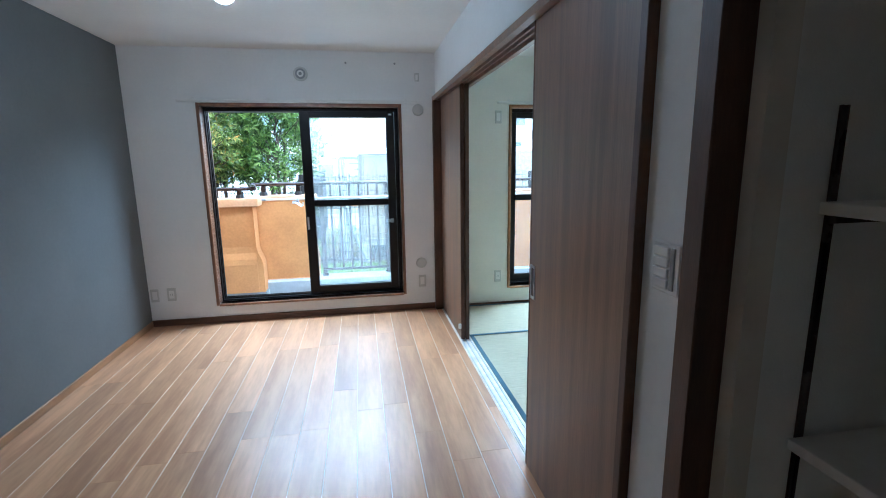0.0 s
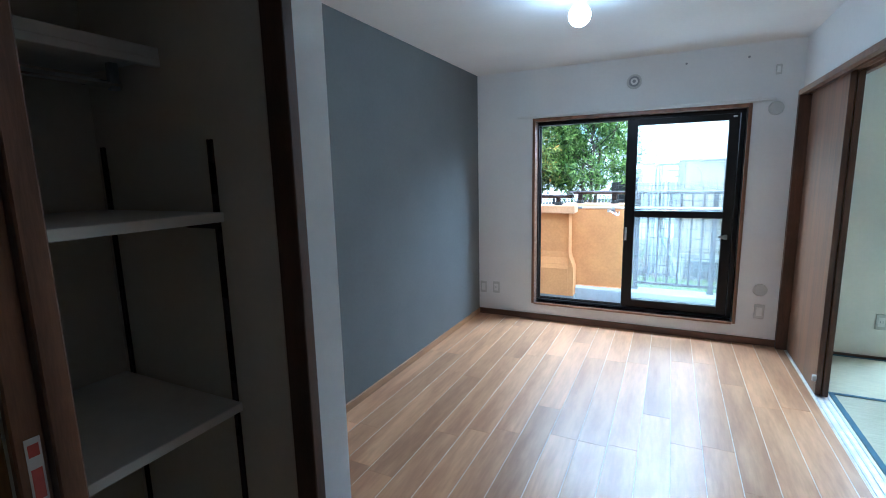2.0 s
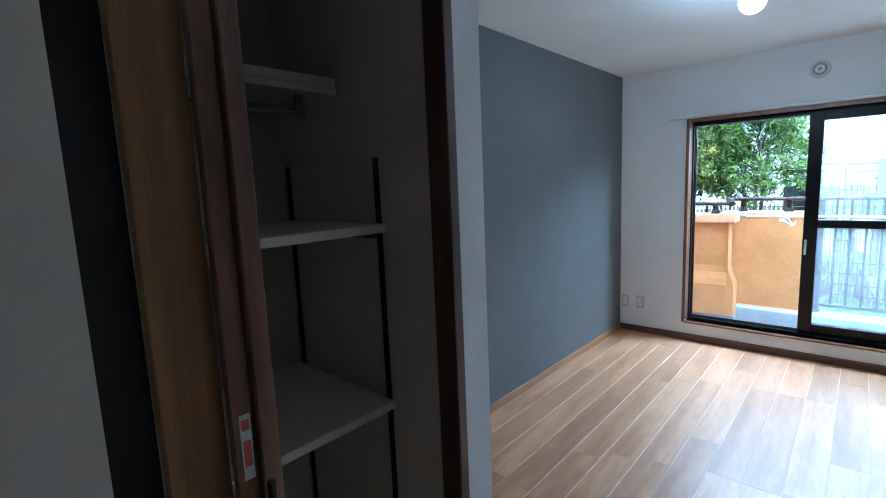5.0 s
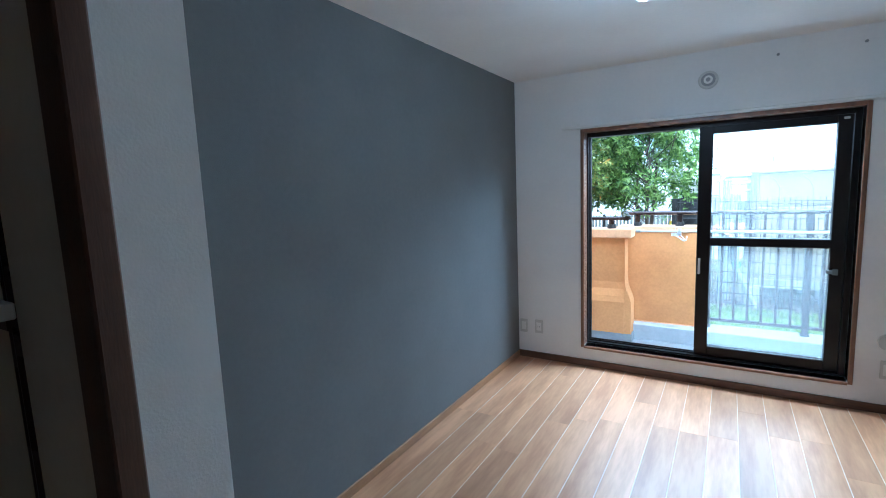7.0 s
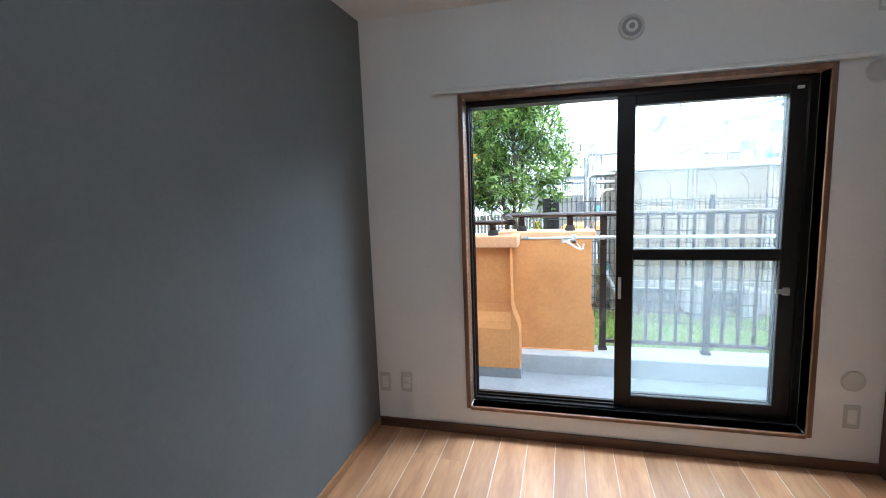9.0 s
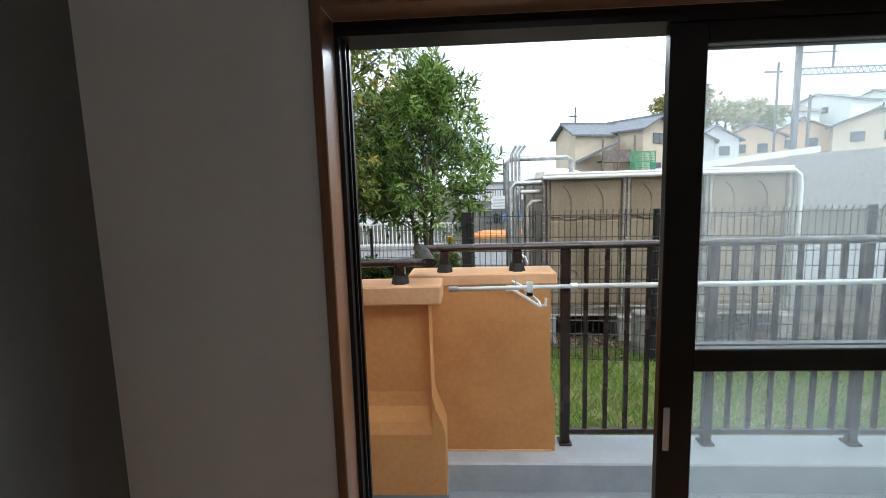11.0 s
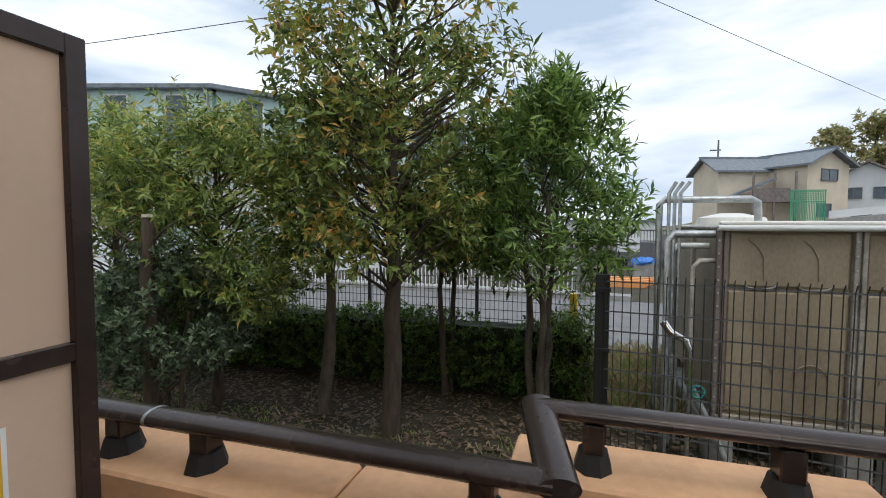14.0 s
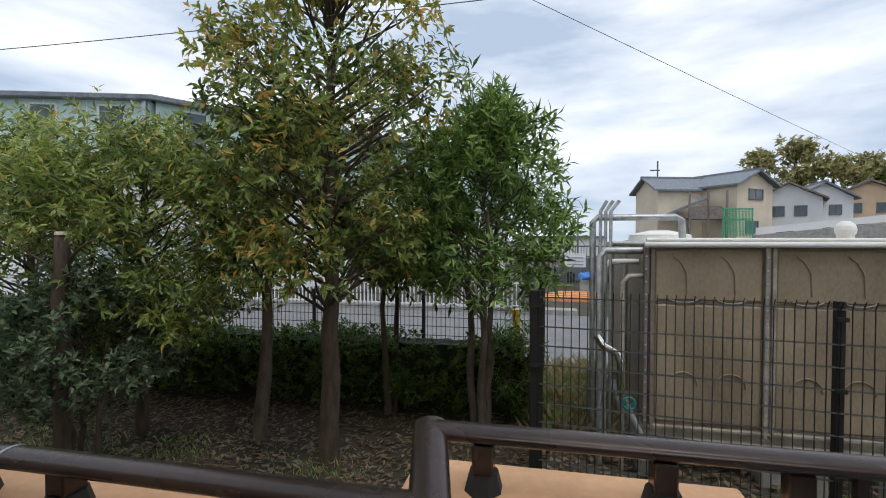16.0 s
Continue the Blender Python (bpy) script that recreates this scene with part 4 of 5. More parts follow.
limb(bm, (-3.23, 3.7, 1.45), (-2.9, 3.72, 1.66), 0.018, 0.006, random.Random(78), 4, 0.02, 6)
limb(bm, (-3.23, 3.7, 1.30), (-3.6, 3.62, 1.62), 0.02, 0.006, random.Random(79), 4, 0.02, 6)
part("trunk", bm, BARK, stump, smooth=True)
part("sawn_top", tube(bmesh.new(), (-3.22, 3.7, 1.69), (-3.22, 3.7, 1.72), 0.066, 0.06, 14), CLOSET_WALL, stump, "pale sawn wood")

# leading shoots over the green tree
sh = thing("tree_shoots", (0.35, 5.6, 2.6), "upright leafy shoots on the green tree top", "shoots")
for k, (sx, sy, sz) in enumerate(((0.10, 5.55, 3.62), (0.38, 5.6, 3.55), (0.52, 5.5, 3.45), (0.28, 5.7, 3.3), (0.85, 5.6, 2.75), (1.0, 5.55, 2.5))):
    bm = bmesh.new()
    limb(bm, (0.3 + (sx - 0.3) * 0.4, sy, sz - 1.1), (sx, sy, sz), 0.012, 0.004, random.Random(k), 5, 0.02, 6)
    part("stem", bm, BARK_GREY, sh)
    leaf_cloud("shoot_leaves", LEAF_FRESH, sh, [(sx - (sx - 0.3) * 0.1 * j, sy, sz - 0.16 * j, 0.045 + 0.016 * j) for j in range(7)], 150, 0.16, -0.3, 0.2, 60 + k)

# clipped hedge
hedge = thing("hedge", (-3, 6.3, G), "dense clipped green hedge", "hedge")
bm = bmesh.new()
for i in range(24):
    hx = -9 + 0.4 * i
    limb(bm, (hx, 6.3, G), (hx + 0.1, 6.35, 0.35), 0.02, 0.008, random.Random(i), 4, 0.06, 6)
part("stems", bm, BARK, hedge)
# added solid shell, coloured as the shade behind the hedge leaves
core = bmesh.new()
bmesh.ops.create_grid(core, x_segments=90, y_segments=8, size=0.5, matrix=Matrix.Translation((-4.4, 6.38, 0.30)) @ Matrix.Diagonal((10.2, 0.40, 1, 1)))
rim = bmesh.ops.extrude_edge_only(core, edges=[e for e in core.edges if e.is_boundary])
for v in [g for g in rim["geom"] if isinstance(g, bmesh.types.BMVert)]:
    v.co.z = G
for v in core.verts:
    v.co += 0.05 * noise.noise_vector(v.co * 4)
part("core", core, HEDGE_SHADE, hedge, "near-black shell for the shade inside the hedge")
cl = []
hr = random.Random(4)
for i in range(560):
    hx, hy, hz = hr.uniform(-9.5, 0.75), hr.choice((hr.uniform(5.98, 6.15), hr.uniform(6.0, 6.7))), hr.uniform(-0.42, 0.36)
    cl.append((hx, hy, hz, hr.uniform(0.12, 0.2)))
leaf_cloud("foliage", LEAF_HEDGE, hedge, cl, 52000, 0.062, 0.0, 0.5, 31)


def scatter(name, mat, label, cat, n, area, size, seed, flat=True):
    rng = np.random.default_rng(seed)
    x0, x1, y0, y1 = area
    pos = np.stack([rng.uniform(x0, x1, n), rng.uniform(y0, y1, n), np.full(n, G + 0.006)], 1)
    a = rng.uniform(0, 2 * np.pi, n)
    ln = size * rng.uniform(0.5, 1.3, n)
    if flat:
        d = np.stack([np.cos(a), np.sin(a), rng.uniform(-0.05, 0.35, n)], 1) * ln[:, None]
        s = np.stack([-np.sin(a), np.cos(a), rng.uniform(-0.3, 0.3, n)], 1) * (ln * 0.22)[:, None]
        pos[:, 2] += rng.uniform(0.005, 0.03, n)
        v = np.stack([pos, pos + d * 0.5 + s, pos + d, pos + d * 0.5 - s], 1).reshape(-1, 3)
    else:
        clump = rng.uniform(0, 1, (max(4, n // 40), 2)) * np.array([x1 - x0, y1 - y0]) + np.array([x0, y0])
        k = rng.integers(0, len(clump), n)
        mixd = rng.uniform(0, 1, n) < 0.7
        pos[mixd, :2] = clump[k[mixd]] + rng.normal(size=(mixd.sum(), 2)) * 0.12
        s = np.stack([np.cos(a), np.sin(a), np.zeros(n)], 1) * 0.004
        d = np.stack([np.cos(a + 1.5) * 0.35, np.sin(a + 1.5) * 0.35, np.ones(n)], 1) * ln[:, None]
        v = np.stack([pos - s, pos + s, pos + d * 0.6 + s * 0.7, pos + d * np.array([1.6, 1.6, 0.95])], 1).reshape(-1, 3)
    f = (np.arange(n)[:, None] * 4 + np.arange(4)).tolist()
    me = bpy.data.meshes.new(name)
    me.from_pydata(v.tolist(), [], f)
    me.materials.append(mat)
    return tagged(new(name, me), label, cat, kind="stuff")


scatter("fallen_leaves", LEAF_DRY, "brown fallen leaves on the soil under the trees", "leaf litter", 14000, (-7, 1.0, 2.2, 6.2), 0.075, 41)
scatter("fallen_leaves", LEAF_DRY, "dry twigs and leaves under the water tank", "leaf litter", 3500, (0.9, 7.5, 4.2, 6.0), 0.09, 42)
scatter("grass", GRASS, "uneven green grass by the balcony", "grass", 42000, (0.9, 7.0, 1.7, 4.6), 0.085, 43, False)
scatter("grass", GRASS, "sparse grass tufts under the trees", "grass", 5000, (-6, 1.0, 1.7, 4.8), 0.07, 44, False)
scatter("grass", GRASS_DRY, "dry tall grass beside the fence", "grass", 1500, (0.95, 1.9, 5.5, 8.4), 0.3, 45, False)


# ---- fences ----
def mesh_fence(p0, p1, label, z0=-0.50, z1=1.24, step=0.064):
    p0, p1 = Vector((*p0, 0)), Vector((*p1, 0))
    d = (p1 - p0)
    L = d.length
    d.normalize()
    nrm = Vector((-d.y, d.x, 0))
    f = thing("mesh_fence_panel", (p0.x, p0.y, G), label, "fence", "black mesh fence panels")
    bm = bmesh.new()
    r = 0.0048
    for i in range(int(L / step) + 1):
        p = p0 + d * (i * step)
        prism_wire(bm, [p + Vector((0, 0, z0)), p + Vector((0, 0, z1 - 0.05)), p + nrm * -0.03 + Vector((0, 0, z1))], r)
    for z in [z0 + 0.02] + [z0 + 0.16 * k for k in range(1, int((z1 - z0) / 0.16))] + [z1 - 0.055]:
        prism_wire(bm, [p0 + Vector((0, 0, z)), p1 + Vector((0, 0, z))], r * 1.15)
    part("wire_mesh", bm, WIRE, f)
    bm = bmesh.new()
    q = p0 + nrm * 0.03
    box(bm, q.x - 0.028, q.x + 0.028, q.y - 0.028, q.y + 0.028, G - 0.05, z1 + 0.0, 0.004)
    pst = part("post", bm, WIRE, f)
    for z in (0.0, 0.6, 1.1):
        part("clip", boxes((q.x - 0.035, q.x + 0.035, q.y - 0.05, q.y - 0.028, z, z + 0.03)), WIRE, pst)
    return f


def prism_wire(bm, pts, r):
    rings = []
    for p in pts:
        rings.append([bm.verts.new(p + Vector(o) * r) for o in ((1, 0.6, 0.9), (-0.6, 1, 0.9), (-0.6, -1, -0.9))])
    for a, b in zip(rings, rings[1:]):
        for k in range(3):
            bm.faces.new((a[k], a[(k + 1) % 3], b[(k + 1) % 3], b[k]))


FA, FB = (0.90, 4.31), (2.95, 4.07)
for k in range(4):
    a = (FA[0] + (FB[0] - FA[0]) * k, FA[1] + (FB[1] - FA[1]) * k)
    b = (FA[0] + (FB[0] - FA[0]) * (k + 1), FA[1] + (FB[1] - FA[1]) * (k + 1))
    mesh_fence(a, b, "black welded mesh fence panel with a steel post")
for k in range(2):
    mesh_fence((0.88 + 0.06 * k, 4.33 + 2.1 * k), (0.94 + 0.06 * k, 6.43 + 2.1 * k), "black welded mesh fence panel running back to the road")
for k in range(5):
    mesh_fence((-9.5 + 2.1 * k, 8.3), (-7.4 + 2.1 * k, 8.3), "black welded mesh fence panel behind the hedge", -0.5, 0.75, 0.08)


# ---- water tank ----
TX, TY, TW = 1.92, 5.10, 1.03
tank = thing("water_tank", (TX + 1.5, TY + 1.0, G), "beige panel-built water tank on steel beams", "water tank")
TZ0, TZ1 = -0.10, 1.60
part("shell", boxes((TX + 0.02, TX + 3 * TW - 0.02, TY + 0.02, TY + 2.1, TZ0, TZ1)), TANK_SKIN, tank)
for i in range(3):
    for z0, z1 in ((TZ0 + 0.03, 1.06), (1.09, TZ1 - 0.02)):
        x0, x1 = TX + i * TW + 0.05, TX + (i + 1) * TW - 0.05
        p = part("panel", one_box(x0, x1, TY, TY + 0.03, z0, z1, 0.02), TANK_SKIN, tank, "embossed beige panel")
        for s in (0.28, 0.72):
            bm = bmesh.new()
            cx, cz = x0 + (x1 - x0) * s, (z0 + z1) / 2
            w = 0.13
            up = z0 > 1
            arc = [(cx - w * math.cos(a), TY - 0.001, (z1 - 0.30 if up else z0 + 0.36) + (0.16 if up else 0.13) * math.sin(a)) for a in [math.pi * k / 10 for k in range(11)]]
            if up:
                arc = [(cx - 0.10, TY - 0.001, z1 - 0.06), (cx - 0.03, TY - 0.001, z1 - 0.12), (cx + 0.02, TY - 0.001, z1 - 0.22), (cx + 0.03, TY - 0.001, z1 - 0.42)]
            sweep(bm, arc, 0.012, 6, 0.6)
            part("emboss", bm, TANK_SKIN, p)
            if up:
                bm = sweep(bmesh.new(), [(cx - w * math.cos(a), TY - 0.001, z0 + 0.035 - 0.05 * math.sin(a)) for a in [math.pi * k / 8 for k in range(9)]], 0.012, 6, 0.6)
                part("emboss", bm, CONCRETE, p, "pale curved ridge")
bolt_mesh = mesh_of("bolt", tube(bmesh.new(), (0, -0.006, 0), (0, 0.006, 0), 0.009, seg=6), GALV)
for i in range(4):
    x = TX + i * TW
    part("rib", boxes((x - 0.045, x - 0.012, TY - 0.035, TY + 0.04, TZ0 - 0.05, TZ1), (x + 0.012, x + 0.045, TY - 0.035, TY + 0.04, TZ0 - 0.05, TZ1), (x - 0.012, x + 0.012, TY - 0.01, TY + 0.04, TZ0, TZ1), bevel=0.003), TANK_RIB if i else ROOF_BROWN, tank, "pale flanged joint" if i else "rusty brown corner flange")
    for k in range(14):
        piece("bolt", bolt_mesh, tank, (x - 0.03, TY - 0.040, TZ0 + 0.12 * k + 0.05))
part("side_panel", boxes((TX - 0.012, TX + 0.02, TY + 0.08, TY + 1.0, TZ0 + 0.03, TZ1 - 0.02), bevel=0.01), TANK_SKIN, tank)
part("side_panel", boxes((TX - 0.012, TX + 0.02, TY + 1.08, TY + 2.05, TZ0 + 0.03, TZ1 - 0.02), bevel=0.01), TANK_SKIN, tank)
part("roof", boxes((TX - 0.02, TX + 3 * TW + 0.02, TY - 0.02, TY + 2.12, TZ1, TZ1 + 0.05), bevel=0.02), material("pale_frp_roof", (0.62, 0.60, 0.55), 0.6), tank)
part("rim_pipe", sweep(bmesh.new(), [(TX - 0.05, TY - 0.05, TZ1 + 0.02), (TX + 3 * TW, TY - 0.05, TZ1 + 0.03), (TX + 3 * TW + 0.07, TY - 0.05, TZ1 - 0.03), (TX + 3 * TW + 0.09, TY - 0.05, TZ1 - 0.2), (TX + 3 * TW + 0.09, TY - 0.05, G + 0.1)], 0.028, 10), WHITE_PAINT, tank, "white pipe along the rim", True)
part("rim_pipe", sweep(bmesh.new(), [(TX - 0.03, TY - 0.03, TZ1 + 0.065), (TX + 3 * TW, TY - 0.03, TZ1 + 0.07)], 0.020, 10), SHELF, tank, "thin pale pipe along the rim", True)
bm = tube(bmesh.new(), (TX + 0.40, TY + 1.3, TZ1 + 0.05), (TX + 0.40, TY + 1.3, TZ1 + 0.13), 0.36, 0.34, 32)
tube(bm, (TX + 0.40, TY + 1.3, TZ1 + 0.13), (TX + 0.40, TY + 1.3, TZ1 + 0.18), 0.34, 0.12, 32)
part("hatch", bm, SHELF, tank, "round pale hatch cover")
bm = tube(bmesh.new(), (TX + 1.9, TY + 0.5, TZ1 + 0.05), (TX + 1.9, TY + 0.5, TZ1 + 0.16), 0.07, 0.07, 16)
bmesh.ops.create_uvsphere(bm, u_segments=14, v_segments=8, radius=0.09, matrix=Matrix.Translation((TX + 1.9, TY + 0.5, TZ1 + 0.17)))
part("air_vent", bm, SHELF, tank, "mushroom air vent")
part("base_beam", boxes((TX - 0.05, TX + 3 * TW + 0.05, TY - 0.03, TY + 0.09, TZ0 - 0.13, TZ0 - 0.11), (TX - 0.05, TX + 3 * TW + 0.05, TY - 0.03, TY + 0.09, TZ0 - 0.02, TZ0), (TX - 0.05, TX + 3 * TW + 0.05, TY + 0.02, TY + 0.04, TZ0 - 0.11, TZ0 - 0.02)), TANK_RIB, tank, "rusty steel base beam")
part("base_beam", boxes((TX - 0.05, TX + 3 * TW + 0.05, TY + 1.9, TY + 2.0, TZ0 - 0.13, TZ0)), TANK_RIB, tank)
for i in range(4):
    part("footing", one_box(TX + i * TW - 0.09, TX + i * TW + 0.12, TY - 0.12, TY + 2.1, G - 0.02, TZ0 - 0.13, 0.01), CONCRETE, tank, "concrete footing")
for i in range(2):
    part("side_rib", boxes((TX - 0.045, TX + 0.03, TY + 1.02 * (i + 1), TY + 1.02 * (i + 1) + 0.06, TZ0, TZ1)), TANK_RIB, tank)

pipes = thing("tank_pipework", (1.52, 5.2, G), "galvanised pipes and valves beside the water tank", "pipes")
for k, (px, py) in enumerate(((1.48, 5.15), (1.56, 5.42), (1.68, 5.05))):
    part("riser", sweep(bmesh.new(), [(px, py, G), (px, py, 1.50 - 0.12 * k), (px + 0.05, py, 1.56 - 0.12 * k), (TX + 0.01, py + 0.1, 1.56 - 0.12 * k)], 0.036 - 0.006 * k, 12), (GALV, WHITE_PAINT, TANK_RIB)[k], pipes, smooth=True)
part("crossing_pipe", sweep(bmesh.new(), [(1.47, 5.7, G), (1.47, 5.7, 1.86), (1.52, 5.7, 1.91), (2.31, 5.7, 1.91), (2.37, 5.7, 1.88), (2.38, 5.7, 1.66)], 0.036, 12), GALV, pipes, "lagged silver pipe over the tank roof", True)
part("drain_pipe", sweep(bmesh.new(), [(1.44, 5.0, 0.75), (1.50, 4.98, 0.66), (1.62, 4.95, 0.60), (1.65, 4.95, 0.50), (1.66, 4.95, 0.2)], 0.04, 12), CHROME, pipes, "shiny drain elbow", True)
part("drain_pipe", sweep(bmesh.new(), [(1.66, 4.95, 0.2), (1.85, 4.92, -0.2), (2.0, 4.9, G)], 0.035, 10), GALV, pipes, smooth=True)
bm = bmesh.new()
sweep(bm, [(1.72 + 0.055 * math.cos(a), 4.9, 0.15 + 0.055 * math.sin(a)) for a in [2 * math.pi * k / 14 for k in range(15)]], 0.01, 6)
box(bm, 1.67, 1.77, 4.895, 4.905, 0.145, 0.155)
part("valve_wheel", bm, material("teal_paint", (0.03, 0.25, 0.24), 0.5), pipes, "teal valve wheel")
for k in range(3):
    part("vent_tube", sweep(bmesh.new(), [(1.50 + 0.05 * k, 5.3, G), (1.50 + 0.05 * k, 5.3, 1.95), (1.56 + 0.06 * k, 5.3, 2.06)], 0.018, 8), GALV, pipes, smooth=True)
box_ob = solid("concrete_meter_box", boxes((2.86, 3.05, 4.35, 4.55, G, 0.0), bevel=0.02), CONCRETE, "grey concrete post box behind the fence", "concrete post")
solid("concrete_meter_box", boxes((3.5, 3.68, 4.4, 4.58, G, -0.05), bevel=0.02), CONCRETE, "grey concrete post box behind the fence", "concrete post")
solid("bollard", tube(bmesh.new(), (0.66, 6.85, G), (0.58, 6.85, 0.70), 0.05, 0.05, 14), YELLOW, "yellow road bollard by the fence", "bollard")


# ---- building across the road ----
def facade_run(p0, p1, z_top, label, windows):
    p0, p1 = Vector((*p0, 0)), Vector((*p1, 0))
    d = p1 - p0
    L = d.length
    ang = math.degrees(math.atan2(d.y, d.x))
    b = thing("apartment_building", (p0.x, p0.y, G), label, "building")
    b.matrix_basis = pose(p0.x, p0.y, G, 0, 0, ang)
    h = z_top - G

    def add(name, bm, mat, parent, lab=""):
        ob = new(name, mesh_of(name, bm, mat))
        ob.parent = parent
        return tagged(ob, lab)
    add("lower_wall", boxes((0, L, 0, 6, 0, h * 0.52)), WHITE_PAINT, b, "white lower wall")
    add("upper_wall", boxes((0, L, -0.06, 6, h * 0.54, h - 0.2)), MINT, b, "mint green upper cladding")
    add("band", boxes((0, L, -0.10, 0, h * 0.515, h * 0.545)), WHITE_PAINT, b)
    add("roof", boxes((-0.2, L + 0.2, -0.35, 6.2, h - 0.2, h), bevel=0.03), ROOF_TILE, b, "dark grey eaves")
    add("downpipe", boxes((L - 0.25, L - 0.1, -0.2, -0.06, 0, h - 0.2)), GALV, b)
    for k in range(int(L / 1.5)):
        add("seam", boxes((1.5 * k, 1.5 * k + 0.03, -0.075, -0.06, h * 0.545, h - 0.2)), WHITE_PAINT, b)
    for wx in windows:
        if wx < L - 1:
            for z0, z1, m in ((h * 0.66, h - 0.35, PANE_FAR), (h * 0.12, h * 0.36, PANE_PALE)):
                w = add("window", boxes((wx, wx + 0.08, -0.10, -0.05, z0, z1), (wx + 0.92, wx + 1.0, -0.10, -0.05, z0, z1), (wx, wx + 1.0, -0.10, -0.05, z1 - 0.06, z1), (wx, wx + 1.0, -0.10, -0.05, z0, z0 + 0.06)), WHITE_PAINT, b)
                g = add("pane", boxes((wx + 0.08, wx + 0.92, -0.085, -0.055, z0 + 0.06, z1 - 0.06)), m, w)
    return b


facade_run((-30, 10.5), (-13.4, 15.3), 7.0, "mint green two-storey building with dark eaves", [1 + 2.4 * k for k in range(7)])
facade_run((-13.3, 15.4), (-1.2, 31.5), 7.0, "mint green two-storey building wing with dark eaves", [0.8 + 2.7 * k for k in range(8)])

white_fence = thing("white_road_fence", (-8, 14.4, G), "white upright-bar fence along the road", "fence")
part("rails", boxes((-30, 0.5, 14.38, 14.42, 0.35, 0.40), (-30, 0.5, 14.38, 14.42, -0.35, -0.30)), WHITE_PAINT, white_fence)
bar_mesh = mesh_of("bar", box(bmesh.new(), 0, 0.03, -0.015, 0.015, -0.45, 0.45), WHITE_PAINT)
for k in range(240):
    piece("bar", bar_mesh, white_fence, (-30 + 0.127 * k, 14.4, -0.05))
solid("pavement_edge", boxes((-30, 2, 14.2, 14.7, G, G + 0.18)), CONCRETE, "concrete kerb along the road", "kerb", kind="structure")


# ---- houses and far things ----
def house(at, w, d, eave, ridge, turn, wall_mat, roof_mat, label, wins, base=G):
    h = thing("house", (at[0], at[1], base), label, "house")
    h.matrix_basis = pose(at[0], at[1], base, 0, 0, turn)

    def add(name, bm, mat, parent, lab=""):
        ob = new(name, mesh_of(name, bm, mat))
        ob.parent = parent
        return tagged(ob, lab)
    body = prism(bmesh.new(), [(-w / 2, 0), (w / 2, 0), (w / 2, eave), (0, ridge), (-w / 2, eave)], "y", 0, d)
    add("wall", body, wall_mat, h)
    s = (ridge - eave) / (w / 2)
    o = 0.45
    for sg in (-1, 1):
        out = [(0, ridge + 0.04), (sg * (w / 2 + o), eave - s * o + 0.04), (sg * (w / 2 + o), eave - s * o + 0.20), (0, ridge + 0.20)]
        add("roof", prism(bmesh.new(), out, "y", -0.5, d + 0.5), roof_mat, h)
    add("ridge_cap", boxes((-0.15, 0.15, -0.55, d + 0.55, ridge + 0.14, ridge + 0.30)), roof_mat, h)
    for wx, wz, ww, wh in wins:
        f = add("window", boxes((wx, wx + 0.07, -0.08, 0.02, wz, wz + wh), (wx + ww - 0.07, wx + ww, -0.08, 0.02, wz, wz + wh), (wx, wx + ww, -0.08, 0.02, wz, wz + 0.07), (wx, wx + ww, -0.08, 0.02, wz + wh - 0.07, wz + wh), (wx + ww / 2 - 0.03, wx + ww / 2 + 0.03, -0.07, 0.02, wz, wz + wh)), POLE_GREY, h)
        add("pane", boxes((wx + 0.07, wx + ww - 0.07, -0.04, 0.0, wz + 0.07, wz + wh - 0.07)), PANE_FAR, f)
    return h


house((19.1, 45), 4.7, 6.5, 5.1, 6.2, 35, CREAM_RENDER, ROOF_TILE, "cream two-storey house with a blue-grey tiled roof", [(-0.9, 3.8, 1.9, 0.95), (-1.2, 0.9, 1.6, 1.1)], 1.4)
house((16.6, 48.8), 4.2, 6.0, 4.9, 6.0, 105, CREAM_RENDER, ROOF_TILE, "cream house wing with a blue-grey tiled roof", [], 1.4)
bal = thing("house_balcony", (15.8, 43.5, 3), "brown wooden balcony on the cream house", "balcony")
part("deck", boxes((13.4, 16.5, 43.4, 45.0, 3.5, 3.65)), ROOF_BROWN, bal)
part("fence", boxes((13.4, 16.0, 43.4, 43.46, 3.65, 4.6)), ROOF_BROWN, bal)
for k in range(3):
    part("post", boxes((13.4 + 1.45 * k, 13.55 + 1.45 * k, 43.4, 43.55, G, 5.9)), ROOF_BROWN, bal)
part("lean_to_roof", prism(bmesh.new(), [(11.4, 3.8), (15.2, 5.5), (15.2, 5.3), (11.4, 3.6)], "y", 43.9, 45.6), ROOF_TILE, bal)
net = thing("green_net_frame", (16, 40, G), "green garden net over a frame", "garden net")
for bx in ((14.8, 14.86, 40, 40.06, G, 4.2), (16.9, 16.96, 40, 40.06, G, 4.2), (14.8, 16.96, 40, 40.06, 4.14, 4.2), (14.8, 16.96, 40, 40.06, 3.3, 3.36)):
    part("bar", boxes(bx), GREEN_NET, net)
bm = bmesh.new()
for k in range(21):
    box(bm, 14.8 + 0.1 * k, 14.835 + 0.1 * k, 40.02, 40.05, 2.0, 4.14)
for k in range(15):
    box(bm, 14.8, 16.96, 40.02, 40.05, 2.1 + 0.14 * k, 2.13 + 0.14 * k)
part("netting", bm, GREEN_NET, net)

# hillside, its walls, houses and trees
bm = prism(bmesh.new(), [(18, G), (200, G), (200, 16), (110, 15), (70, 10.5), (48, 6.0), (30, 2.0)], "y", 52, 160)
